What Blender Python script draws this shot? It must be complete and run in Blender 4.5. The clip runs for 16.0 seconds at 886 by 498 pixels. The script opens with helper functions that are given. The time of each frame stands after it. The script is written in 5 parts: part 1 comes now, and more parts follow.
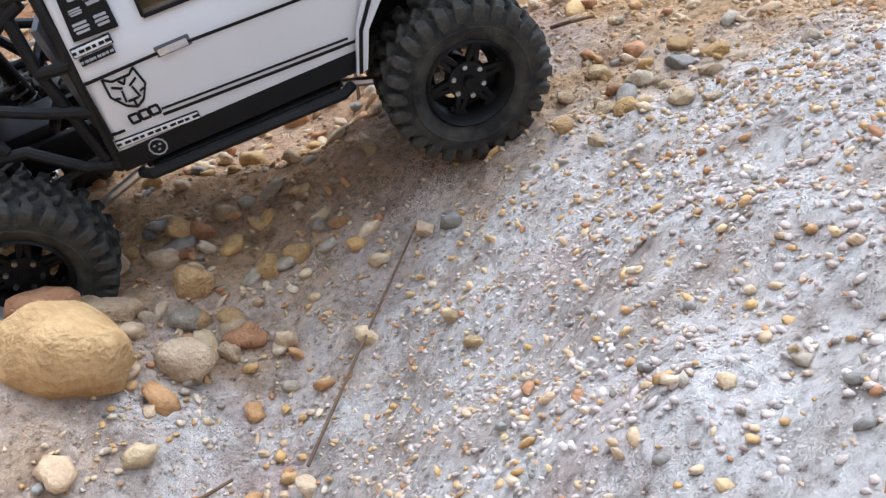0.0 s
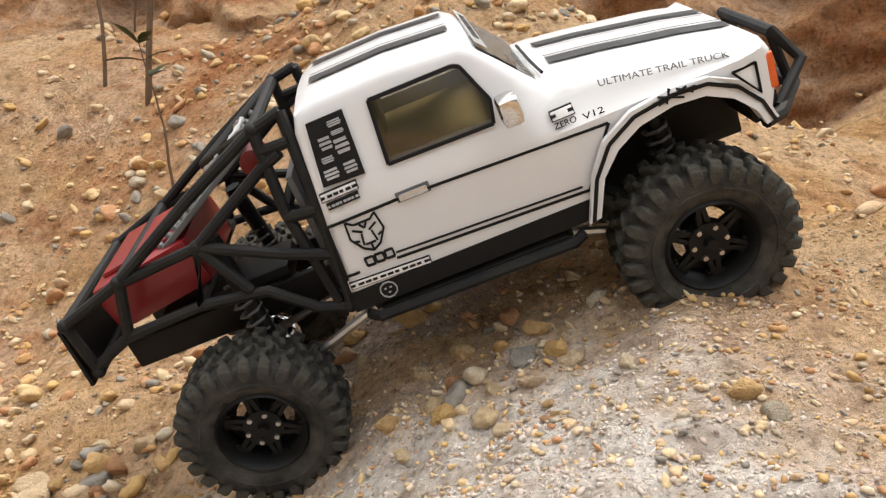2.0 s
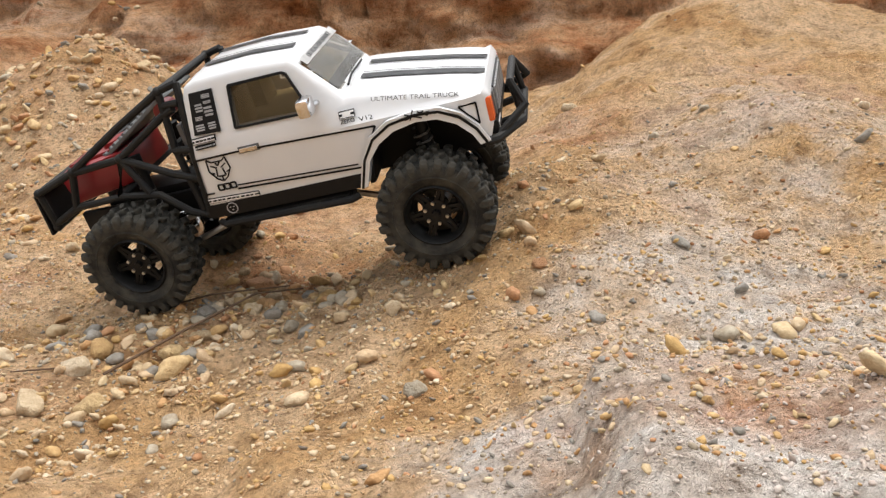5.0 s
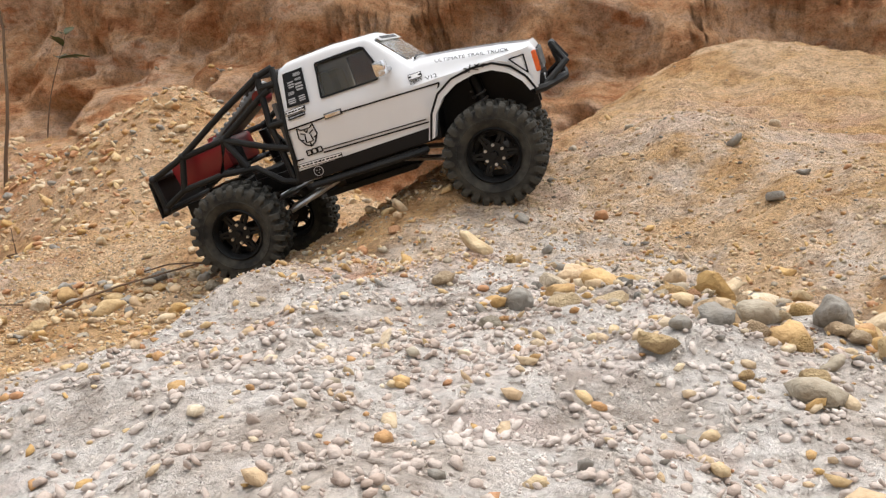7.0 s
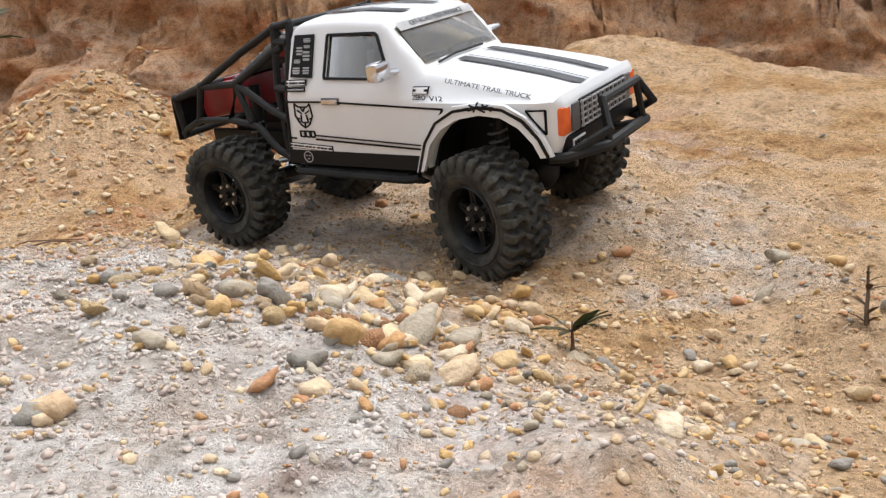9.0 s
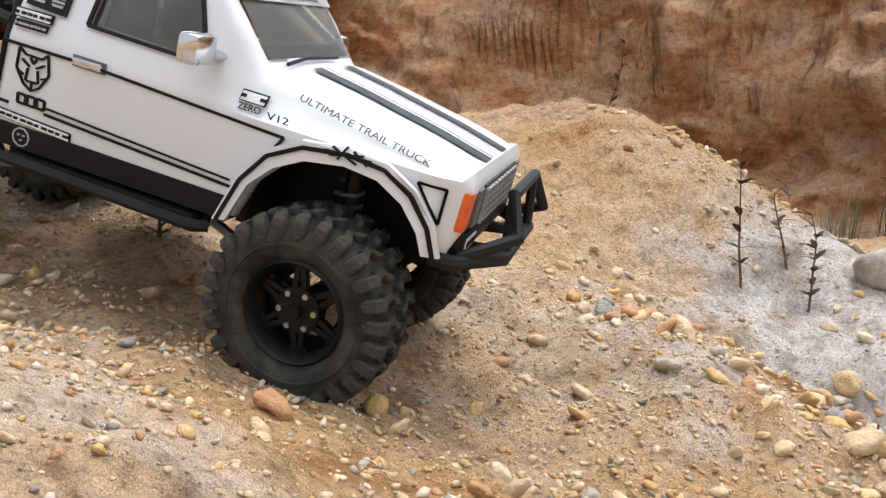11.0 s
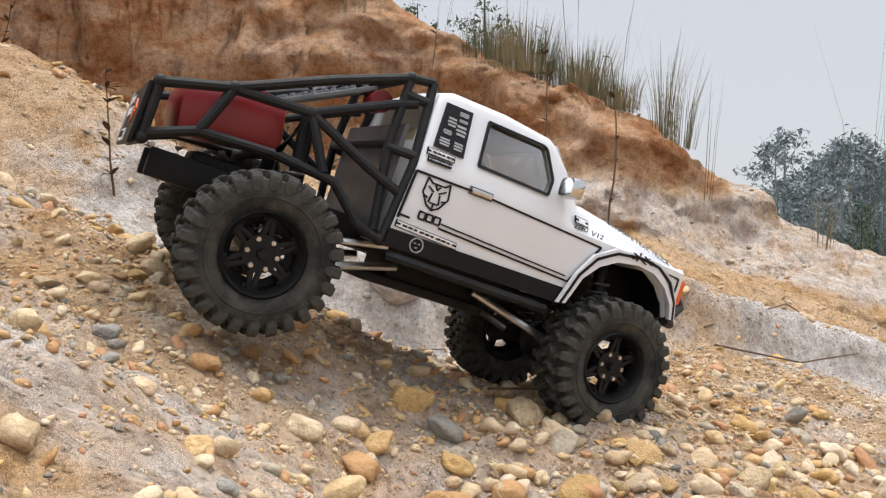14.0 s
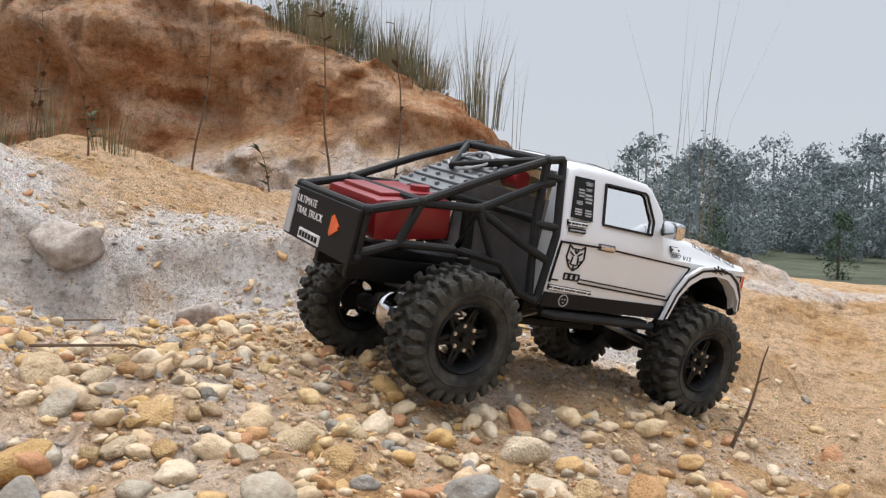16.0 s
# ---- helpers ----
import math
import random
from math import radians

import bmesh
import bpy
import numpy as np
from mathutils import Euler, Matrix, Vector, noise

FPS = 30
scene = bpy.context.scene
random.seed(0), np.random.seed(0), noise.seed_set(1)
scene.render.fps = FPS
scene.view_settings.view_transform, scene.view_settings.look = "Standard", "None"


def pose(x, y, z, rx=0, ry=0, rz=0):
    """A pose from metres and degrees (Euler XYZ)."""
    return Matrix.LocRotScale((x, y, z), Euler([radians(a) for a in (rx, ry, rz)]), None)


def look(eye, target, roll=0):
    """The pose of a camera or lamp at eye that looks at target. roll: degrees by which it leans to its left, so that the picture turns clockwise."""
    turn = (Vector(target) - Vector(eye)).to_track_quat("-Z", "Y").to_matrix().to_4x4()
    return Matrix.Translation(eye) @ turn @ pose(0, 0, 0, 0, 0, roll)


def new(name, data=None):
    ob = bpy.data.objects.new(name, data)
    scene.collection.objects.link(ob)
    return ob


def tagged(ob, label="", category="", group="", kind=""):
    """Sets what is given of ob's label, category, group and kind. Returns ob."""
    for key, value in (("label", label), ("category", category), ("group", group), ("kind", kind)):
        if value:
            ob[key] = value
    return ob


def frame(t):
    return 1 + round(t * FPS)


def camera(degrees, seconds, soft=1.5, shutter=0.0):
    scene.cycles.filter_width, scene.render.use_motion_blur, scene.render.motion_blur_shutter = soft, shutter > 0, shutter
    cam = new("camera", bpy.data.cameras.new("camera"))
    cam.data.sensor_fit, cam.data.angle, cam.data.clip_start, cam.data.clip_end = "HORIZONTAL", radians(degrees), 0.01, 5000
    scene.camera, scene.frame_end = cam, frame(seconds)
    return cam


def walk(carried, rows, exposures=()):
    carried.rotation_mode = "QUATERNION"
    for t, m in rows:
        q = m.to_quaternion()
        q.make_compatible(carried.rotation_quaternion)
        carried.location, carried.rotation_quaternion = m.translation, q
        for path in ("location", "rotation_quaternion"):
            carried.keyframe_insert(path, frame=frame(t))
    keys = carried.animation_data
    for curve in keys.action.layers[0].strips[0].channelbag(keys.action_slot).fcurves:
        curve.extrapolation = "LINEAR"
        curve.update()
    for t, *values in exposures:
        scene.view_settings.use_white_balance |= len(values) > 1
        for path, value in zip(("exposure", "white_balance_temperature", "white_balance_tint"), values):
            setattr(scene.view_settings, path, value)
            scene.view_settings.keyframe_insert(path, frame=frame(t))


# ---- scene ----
cam = camera(56.73, 16.0, 1.3)
# seconds, place, turn
PATH = [
    (0.0, -0.598, 0.229, -0.180, 82.4, 0.1, -12.2),
    (0.5, -0.561, 0.291, -0.152, 82.7, 0.8, -6.1),
    (1.0, -0.501, 0.311, -0.098, 83.4, 1.4, 0.9),
    (1.5, -0.426, 0.298, -0.039, 84.3, 1.0, 2.5),
    (2.0, -0.348, 0.225, -0.001, 83.9, 0.5, 2.4),
    (2.5, -0.256, 0.150, -0.007, 85.0, 1.6, 1.7),
    (3.0, -0.150, 0.082, 0.015, 84.1, 1.7, 0.3),
    (3.5, -0.000, -0.000, -0.000, 83.7, 1.8, -0.2),
    (4.0, 0.172, -0.087, 0.018, 83.6, 1.8, -0.2),
    (4.5, 0.294, -0.182, 0.027, 83.5, 1.8, -0.1),
    (5.0, 0.391, -0.279, 0.043, 83.8, 1.9, 0.7),
    (5.2, 0.436, -0.321, 0.056, 83.9, 1.9, 1.4),
    (7.3, 0.737, -0.395, -0.077, 90.2, -0.2, 13.9),
    (7.5, 0.777, -0.402, -0.072, 90.0, -0.3, 15.8),
    (8.0, 0.890, -0.435, -0.055, 90.0, -0.4, 19.2),
    (8.2, 0.931, -0.445, -0.051, 90.0, -0.8, 19.9),
    (10.3, 0.951, -0.497, -0.069, 83.6, -2.5, -19.0),
    (10.4, 0.955, -0.495, -0.069, 83.8, -2.7, -20.8),
    (10.5, 0.952, -0.494, -0.067, 84.2, -2.5, -23.0),
    (11.0, 0.943, -0.530, -0.069, 85.1, -3.0, -34.2),
    (11.5, 0.905, -0.589, -0.060, 85.9, -3.1, -45.5),
    (12.0, 0.918, -0.581, -0.102, 86.8, -2.0, -54.4),
    (12.5, 0.937, -0.581, -0.119, 86.6, -1.8, -59.5),
    (13.0, 0.944, -0.603, -0.127, 86.6, -1.6, -63.4),
    (13.5, 0.912, -0.666, -0.156, 86.6, -1.4, -66.7),
    (14.0, 0.905, -0.755, -0.194, 86.8, -1.8, -69.7),
    (14.5, 0.894, -0.834, -0.216, 87.0, -2.0, -72.5),
    (15.0, 0.898, -0.887, -0.228, 87.2, -2.0, -75.1),
    (15.5, 0.980, -0.934, -0.251, 87.3, -2.0, -77.0),
    (16.0, 1.099, -0.954, -0.253, 87.2, -1.9, -78.2),
]
walk(cam, [(t, pose(*v)) for t, *v in PATH], [(0, 0.28, 5500, 10), (0.5, 0.48, 5700, 10), (1.0, 0.56, 6000, 10), (1.5, 0.4, 6500, 10), (2.0, 0.1, 7100, 10), (3.0, -0.08, 7000, 10), (3.5, 0.1, 6950, 10), (5.0, 0.0, 6900, 10),
                                             (8.2, -0.02, 6600, 10), (11.0, 0.12, 6400, 10), (12.0, 0.02, 6500, 10), (13.0, 0.12, 6600, 10), (14.0, 0.05, 6500, 10), (16.0, -0.08, 6350, 10)])

# the truck's way: seconds, place of the rear axle, turn
TRUCK = [
    (0.0, -0.7564, 0.8979, -0.2324, 30.3, -23.1, -5.7),
    (0.5, -0.7004, 0.8923, -0.2257, 30.4, -27.3, -5.2),
    (1.0, -0.6380, 0.8859, -0.2075, 28.9, -28.2, -7.5),
    (1.5, -0.5758, 0.8792, -0.1797, 24.1, -26.7, -1.1),
    (2.0, -0.5042, 0.8490, -0.1453, 20.0, -21.3, 0.4),
    (2.5, -0.4240, 0.8273, -0.1080, 19.5, -13.2, -1.1),
    (3.0, -0.3402, 0.8012, -0.0711, 16.3, -6.2, -3.6),
    (3.5, -0.2346, 0.7499, -0.0387, 15.5, -1.3, -2.7),
    (4.0, -0.0989, 0.7212, -0.0286, 19.1, 0.4, -7.1),
    (4.5, 0.0047, 0.6886, -0.0361, 23.4, -4.5, -9.7),
    (5.0, 0.0813, 0.6561, -0.0348, 22.5, -9.8, -10.1),
    (5.2, 0.1142, 0.6443, -0.0287, 23.4, -11.6, -9.7),
    (7.3, 0.3037, 0.6012, -0.0430, 16.0, -16.2, -1.1),
    (7.5, 0.3367, 0.5903, -0.0317, 17.4, -11.9, -1.8),
    (8.0, 0.4003, 0.5584, -0.0011, 22.0, -1.8, -6.2),
    (8.2, 0.4270, 0.5380, -0.0010, 22.3, -0.6, -9.5),
    (10.3, 0.8930, 0.2710, -0.0390, 14.4, 12.6, -40.2),
    (10.5, 0.9237, 0.2450, -0.0458, 13.7, 13.2, -42.4),
    (11.0, 0.9994, 0.1821, -0.0677, 10.1, 14.6, -46.0),
    (11.5, 1.0775, 0.1034, -0.0879, 14.1, 15.7, -44.3),
    (12.0, 1.1513, 0.0454, -0.1113, 16.8, 15.3, -44.3),
    (12.5, 1.2221, -0.0423, -0.1315, 11.4, 13.3, -44.8),
    (13.0, 1.3137, -0.1377, -0.1652, 6.6, 15.4, -45.5),
    (13.5, 1.3873, -0.2500, -0.1982, 3.5, 18.1, -45.6),
    (14.0, 1.4646, -0.3648, -0.2443, 2.5, 17.1, -44.6),
    (14.5, 1.5376, -0.4607, -0.2850, 4.6, 12.9, -45.1),
    (15.0, 1.6251, -0.5565, -0.3187, 4.8, 8.1, -44.1),
    (15.5, 1.7377, -0.6801, -0.3520, 10.7, 7.0, -42.0),
    (16.0, 1.8516, -0.7573, -0.3618, 9.5, 7.1, -44.0),
]

# world and light: a bright overcast sky with a soft sun behind the cloud
world = bpy.data.worlds.new("sky")
scene.world = world
world.use_nodes = True
wn = world.node_tree.nodes
sky = wn.new("ShaderNodeTexSky")
sky.sky_type, sky.sun_disc = "NISHITA", False
sky.sun_elevation, sky.sun_rotation = radians(76), radians(77)
veil = wn.new("ShaderNodeMixRGB")
veil.inputs[0].default_value = 0.9
veil.inputs[2].default_value = (7.6, 7.9, 8.4, 1)
world.node_tree.links.new(sky.outputs[0], veil.inputs[1])
world.node_tree.links.new(veil.outputs[0], wn["Background"].inputs[0])
# an overcast sky is about three times brighter overhead than at the horizon
way = wn.new("ShaderNodeTexCoord")
split = wn.new("ShaderNodeSeparateXYZ")
rise = wn.new("ShaderNodeMapRange")
rise.inputs[1].default_value, rise.inputs[2].default_value, rise.inputs[3].default_value, rise.inputs[4].default_value = 0.3, 0.85, 0.09, 0.275
world.node_tree.links.new(way.outputs["Generated"], split.inputs[0])
world.node_tree.links.new(split.outputs[2], rise.inputs[0])
world.node_tree.links.new(rise.outputs[0], wn["Background"].inputs[1])
sun = new("sun", bpy.data.lights.new("sun", "SUN"))
sun.data.energy, sun.data.angle, sun.data.color = 2.2, radians(22), (1.0, 0.96, 0.9)
sun.matrix_world = look((1.3, 0.5, 4.0), (0.4, 0.3, 0))


# ---- materials ----
def material(name, colour, rough=0.6, metal=0.0, colour2=None, scale=30.0, bump=0.0, bump_scale=200.0, coat=0.0, gloss=0.5, trans=0.0):
    """A surface with a mottled colour, fine relief."""
    m = bpy.data.materials.new(name)
    m.use_nodes = True
    nt = m.node_tree
    b = nt.nodes["Principled BSDF"]
    b.inputs["Roughness"].default_value, b.inputs["Metallic"].default_value = rough, metal
    b.inputs["Coat Weight"].default_value, b.inputs["Specular IOR Level"].default_value = coat, gloss
    b.inputs["Transmission Weight"].default_value = trans
    co = nt.nodes.new("ShaderNodeTexCoord")
    n1 = nt.nodes.new("ShaderNodeTexNoise")
    n1.inputs["Scale"].default_value, n1.inputs["Detail"].default_value = scale, 5
    nt.links.new(co.outputs["Object"], n1.inputs["Vector"])
    ramp = nt.nodes.new("ShaderNodeValToRGB")
    c2 = colour2 or tuple(c * 0.75 for c in colour)
    ramp.color_ramp.elements[0].position, ramp.color_ramp.elements[1].position = 0.35, 0.65
    ramp.color_ramp.elements[0].color, ramp.color_ramp.elements[1].color = (*c2, 1), (*colour, 1)
    nt.links.new(n1.outputs[0], ramp.inputs[0])
    nt.links.new(ramp.outputs[0], b.inputs["Base Color"])
    if bump:
        n2 = nt.nodes.new("ShaderNodeTexNoise")
        n2.inputs["Scale"].default_value, n2.inputs["Detail"].default_value = bump_scale, 6
        nt.links.new(co.outputs["Object"], n2.inputs["Vector"])
        bp = nt.nodes.new("ShaderNodeBump")
        bp.inputs["Strength"].default_value, bp.inputs["Distance"].default_value = bump, 0.002
        nt.links.new(n2.outputs[0], bp.inputs["Height"])
        nt.links.new(bp.outputs[0], b.inputs["Normal"])
    return m


def stone_material(name, random_socket):
    """River pebbles: cream, ochre, tan, rust and blue-grey, each with veins and a dusty foot."""
    m = bpy.data.materials.new(name)
    m.use_nodes = True
    nt = m.node_tree
    b = nt.nodes["Principled BSDF"]
    b.inputs["Roughness"].default_value = 0.8
    if random_socket == "object":
        r = nt.nodes.new("ShaderNodeObjectInfo").outputs["Random"]
    else:
        r = nt.nodes.new("ShaderNodeNewGeometry").outputs["Random Per Island"]
    ramp = nt.nodes.new("ShaderNodeValToRGB")
    ramp.color_ramp.interpolation = "CONSTANT"
    tones = [(0.60, 0.48, 0.31), (0.56, 0.38, 0.18), (0.62, 0.51, 0.36), (0.50, 0.30, 0.14), (0.40, 0.36, 0.29), (0.60, 0.45, 0.25), (0.58, 0.46, 0.32),
             (0.27, 0.26, 0.24), (0.64, 0.55, 0.42), (0.46, 0.25, 0.13), (0.58, 0.44, 0.29), (0.54, 0.36, 0.15), (0.55, 0.43, 0.28)]
    els = ramp.color_ramp.elements
    while len(els) < len(tones):
        els.new(0.5)
    for i, c in enumerate(tones):
        els[i].position, els[i].color = i / len(tones), (*c, 1)
    nt.links.new(r, ramp.inputs[0])
    co = nt.nodes.new("ShaderNodeTexCoord")
    n1 = nt.nodes.new("ShaderNodeTexNoise")
    n1.inputs["Scale"].default_value, n1.inputs["Detail"].default_value, n1.inputs["Roughness"].default_value = 2.2 if random_socket == "object" else 90, 9, 0.72
    nt.links.new(co.outputs["Object"], n1.inputs["Vector"])
    r2 = nt.nodes.new("ShaderNodeValToRGB")
    r2.color_ramp.elements[0].position, r2.color_ramp.elements[1].position = 0.3, 0.7
    r2.color_ramp.elements[0].color, r2.color_ramp.elements[1].color = (0.6, 0.47, 0.34, 1), (1.2, 1.18, 1.14, 1)
    nt.links.new(n1.outputs[0], r2.inputs[0])
    mul = nt.nodes.new("ShaderNodeMixRGB")
    mul.blend_type, mul.inputs[0].default_value = "MULTIPLY", 0.8
    nt.links.new(ramp.outputs[0], mul.inputs[1])
    nt.links.new(r2.outputs[0], mul.inputs[2])
    nt.links.new(mul.outputs[0], b.inputs["Base Color"])
    n2 = nt.nodes.new("ShaderNodeTexNoise")
    n2.inputs["Scale"].default_value, n2.inputs["Detail"].default_value = 9 if random_socket == "object" else 300, 7
    nt.links.new(co.outputs["Object"], n2.inputs["Vector"])
    bp = nt.nodes.new("ShaderNodeBump")
    bp.inputs["Strength"].default_value, bp.inputs["Distance"].default_value = 0.9, 0.004 if random_socket == "object" else 0.002
    nt.links.new(n2.outputs[0], bp.inputs["Height"])
    nt.links.new(bp.outputs[0], b.inputs["Normal"])
    return m


def earth_material():
    """Sandy clay: ochre sand, pale chalky crust and red iron-stained clay, with grit."""
    m = bpy.data.materials.new("sandy_clay")
    m.use_nodes = True
    nt = m.node_tree
    L, N = nt.links.new, nt.nodes.new
    b = nt.nodes["Principled BSDF"]
    b.inputs["Roughness"].default_value, b.inputs["Specular IOR Level"].default_value = 0.95, 0.15
    co = N("ShaderNodeTexCoord")

    def tex(scale, detail=6, rough=0.6, strata=1.0):
        n = N("ShaderNodeTexNoise")
        n.inputs["Scale"].default_value, n.inputs["Detail"].default_value, n.inputs["Roughness"].default_value = scale, detail, rough
        mp = N("ShaderNodeMapping")
        mp.inputs["Scale"].default_value = (1, 1, strata)
        L(co.outputs["Object"], mp.inputs["Vector"])
        L(mp.outputs[0], n.inputs["Vector"])
        return n.outputs[0]

    def ramp(src, stops):
        r = N("ShaderNodeValToRGB")
        els = r.color_ramp.elements
        while len(els) < len(stops):
            els.new(0.5)
        for e, (p, c) in zip(els, stops):
            e.position, e.color = p, (*c, 1)
        L(src, r.inputs[0])
        return r.outputs[0]

    def mix(kind, fac, a, c):
        x = N("ShaderNodeMixRGB")
        x.blend_type = kind
        if isinstance(fac, float):
            x.inputs[0].default_value = fac
        else:
            L(fac, x.inputs[0])
        L(a, x.inputs[1])
        L(c, x.inputs[2])
        return x.outputs[0]

    sand = ramp(tex(5.0, 8, 0.62), [(0.3, (0.46, 0.24, 0.10)), (0.42, (0.60, 0.375, 0.19)), (0.55, (0.68, 0.475, 0.30)), (0.66, (0.60, 0.40, 0.235)), (0.78, (0.55, 0.26, 0.11))])
    chalk = ramp(tex(14.0, 8, 0.65), [(0.3, (0.50, 0.40, 0.33)), (0.42, (0.66, 0.58, 0.52)), (0.54, (0.78, 0.73, 0.69)), (0.64, (0.68, 0.58, 0.53)), (0.75, (0.64, 0.48, 0.44))])
    clay = ramp(tex(3.0, 9, 0.7, 2.6), [(0.28, (0.24, 0.095, 0.045)), (0.40, (0.44, 0.19, 0.085)), (0.50, (0.58, 0.34, 0.19)), (0.58, (0.62, 0.42, 0.29)), (0.66, (0.48, 0.21, 0.10)), (0.78, (0.30, 0.12, 0.06))])

    def layer(name):
        a = N("ShaderNodeAttribute")
        a.attribute_name = name
        add = N("ShaderNodeMath")
        add.operation = "ADD"
        n = N("ShaderNodeMath")
        n.operation = "MULTIPLY_ADD"
        n.inputs[1].default_value, n.inputs[2].default_value = 1.1, -0.55
        L(tex(9.0, 9, 0.7), n.inputs[0])
        L(a.outputs["Fac"], add.inputs[0])
        L(n.outputs[0], add.inputs[1])
        r = N("ShaderNodeMapRange")
        r.inputs[1].default_value, r.inputs[2].default_value = 0.35, 0.65
        L(add.outputs[0], r.inputs[0])
        return r.outputs[0]

    col = mix("MIX", layer("chalk"), sand, chalk)
    col = mix("MIX", layer("clay"), col, clay)
    col = mix("MIX", layer("scrub"), col, ramp(tex(0.4, 8, 0.6), [(0.3, (0.05, 0.06, 0.04)), (0.7, (0.12, 0.13, 0.09))]))
    grit = ramp(tex(170.0, 6, 0.75), [(0.30, (0.22, 0.17, 0.14)), (0.40, (0.78, 0.75, 0.72)), (0.50, (1.08, 1.08, 1.08)), (0.62, (1.22, 1.21, 1.2)), (0.72, (1.5, 1.48, 1.45))])
    col = mix("MULTIPLY", 1.0, col, grit)
    col = mix("MULTIPLY", 0.75, col, ramp(tex(38.0, 6, 0.6), [(0.3, (0.45, 0.37, 0.30)), (0.5, (1.0, 0.99, 0.97)), (0.7, (1.15, 1.14, 1.12))]))
    L(col, b.inputs["Base Color"])
    b1, b2 = N("ShaderNodeBump"), N("ShaderNodeBump")
    b1.inputs["Strength"].default_value, b1.inputs["Distance"].default_value = 1.0, 0.02
    b2.inputs["Strength"].default_value, b2.inputs["Distance"].default_value = 1.0, 0.008
    L(tex(60.0, 8, 0.7), b1.inputs["Height"])
    L(tex(300.0, 6, 0.7), b2.inputs["Height"])
    L(b1.outputs[0], b2.inputs["Normal"])
    L(b2.outputs[0], b.inputs["Normal"])
    return m


EARTH = earth_material()
STONE = stone_material("river_stone", "object")
GRAVEL = stone_material("gravel_stone", "island")
PAINT = material("white_body_paint", (0.71, 0.72, 0.74), 0.32, colour2=(0.68, 0.69, 0.71), scale=20, coat=0.3)
TRIM = material("black_satin_trim", (0.005, 0.005, 0.006), 0.5, scale=60, gloss=0.25)
PLASTIC = material("black_cage_plastic", (0.007, 0.007, 0.008), 0.6, colour2=(0.013, 0.013, 0.012), scale=60, gloss=0.3, bump=0.2, bump_scale=900)
RUBBER = material("dusty_tyre_rubber", (0.060, 0.056, 0.046), 0.85, colour2=(0.017, 0.017, 0.016), scale=70, bump=0.5, bump_scale=500, gloss=0.3)
RIM = material("matt_black_rim", (0.008, 0.008, 0.008), 0.5, scale=80, gloss=0.25)
CHROME = material("chrome", (0.72, 0.72, 0.73), 0.14, 1.0, scale=40)
STEEL = material("polished_steel_link", (0.6, 0.6, 0.6), 0.28, 1.0, scale=90)
RED = material("red_fuel_box", (0.24, 0.012, 0.016), 0.35, colour2=(0.19, 0.010, 0.013), scale=25)
ORANGE = material("orange_lens", (0.75, 0.13, 0.03), 0.25, colour2=(0.6, 0.1, 0.02), scale=90)
STRIPE = material("dark_grey_decal", (0.11, 0.11, 0.115), 0.4, scale=60)
GREYDECAL = material("grey_decal", (0.42, 0.42, 0.43), 0.4, scale=60)
WHITE = material("white_decal", (0.82, 0.82, 0.82), 0.4, scale=60)
BOARD = material("grey_sand_board", (0.16, 0.17, 0.175), 0.55, colour2=(0.12, 0.125, 0.13), scale=30, bump=0.2, bump_scale=400)
GLASS = material("smoked_window", (0.45, 0.41, 0.35), 0.06, scale=10, trans=1.0)
SEATING = material("cream_cockpit_plastic", (0.45, 0.38, 0.2), 0.6, scale=30)
TWIG = material("dry_stem", (0.14, 0.085, 0.05), 0.9, scale=90, bump=0.4)
LEAF = material("dull_green_leaf", (0.07, 0.11, 0.035), 0.6, colour2=(0.12, 0.10, 0.05), scale=60)
STRAW = material("dry_grass", (0.26, 0.21, 0.12), 0.9, colour2=(0.09, 0.10, 0.05), scale=8)
# far pines: distance haze is painted in as a pale blue-grey base colour
HAZED_TREE = material("haze_tinted_pine", (0.235, 0.265, 0.27), 1.0, colour2=(0.20, 0.23, 0.235), scale=0.3, gloss=0.0)
NEARTREE = material("young_pine_foliage", (0.075, 0.11, 0.065), 0.95, colour2=(0.05, 0.08, 0.05), scale=1.2)
CRUST = material("chalky_crust_rock", (0.50, 0.44, 0.39), 0.95, colour2=(0.30, 0.24, 0.20), scale=4, bump=1.0, bump_scale=14, gloss=0.1)
BARK = material("pine_bark", (0.10, 0.075, 0.055), 0.95, scale=3)

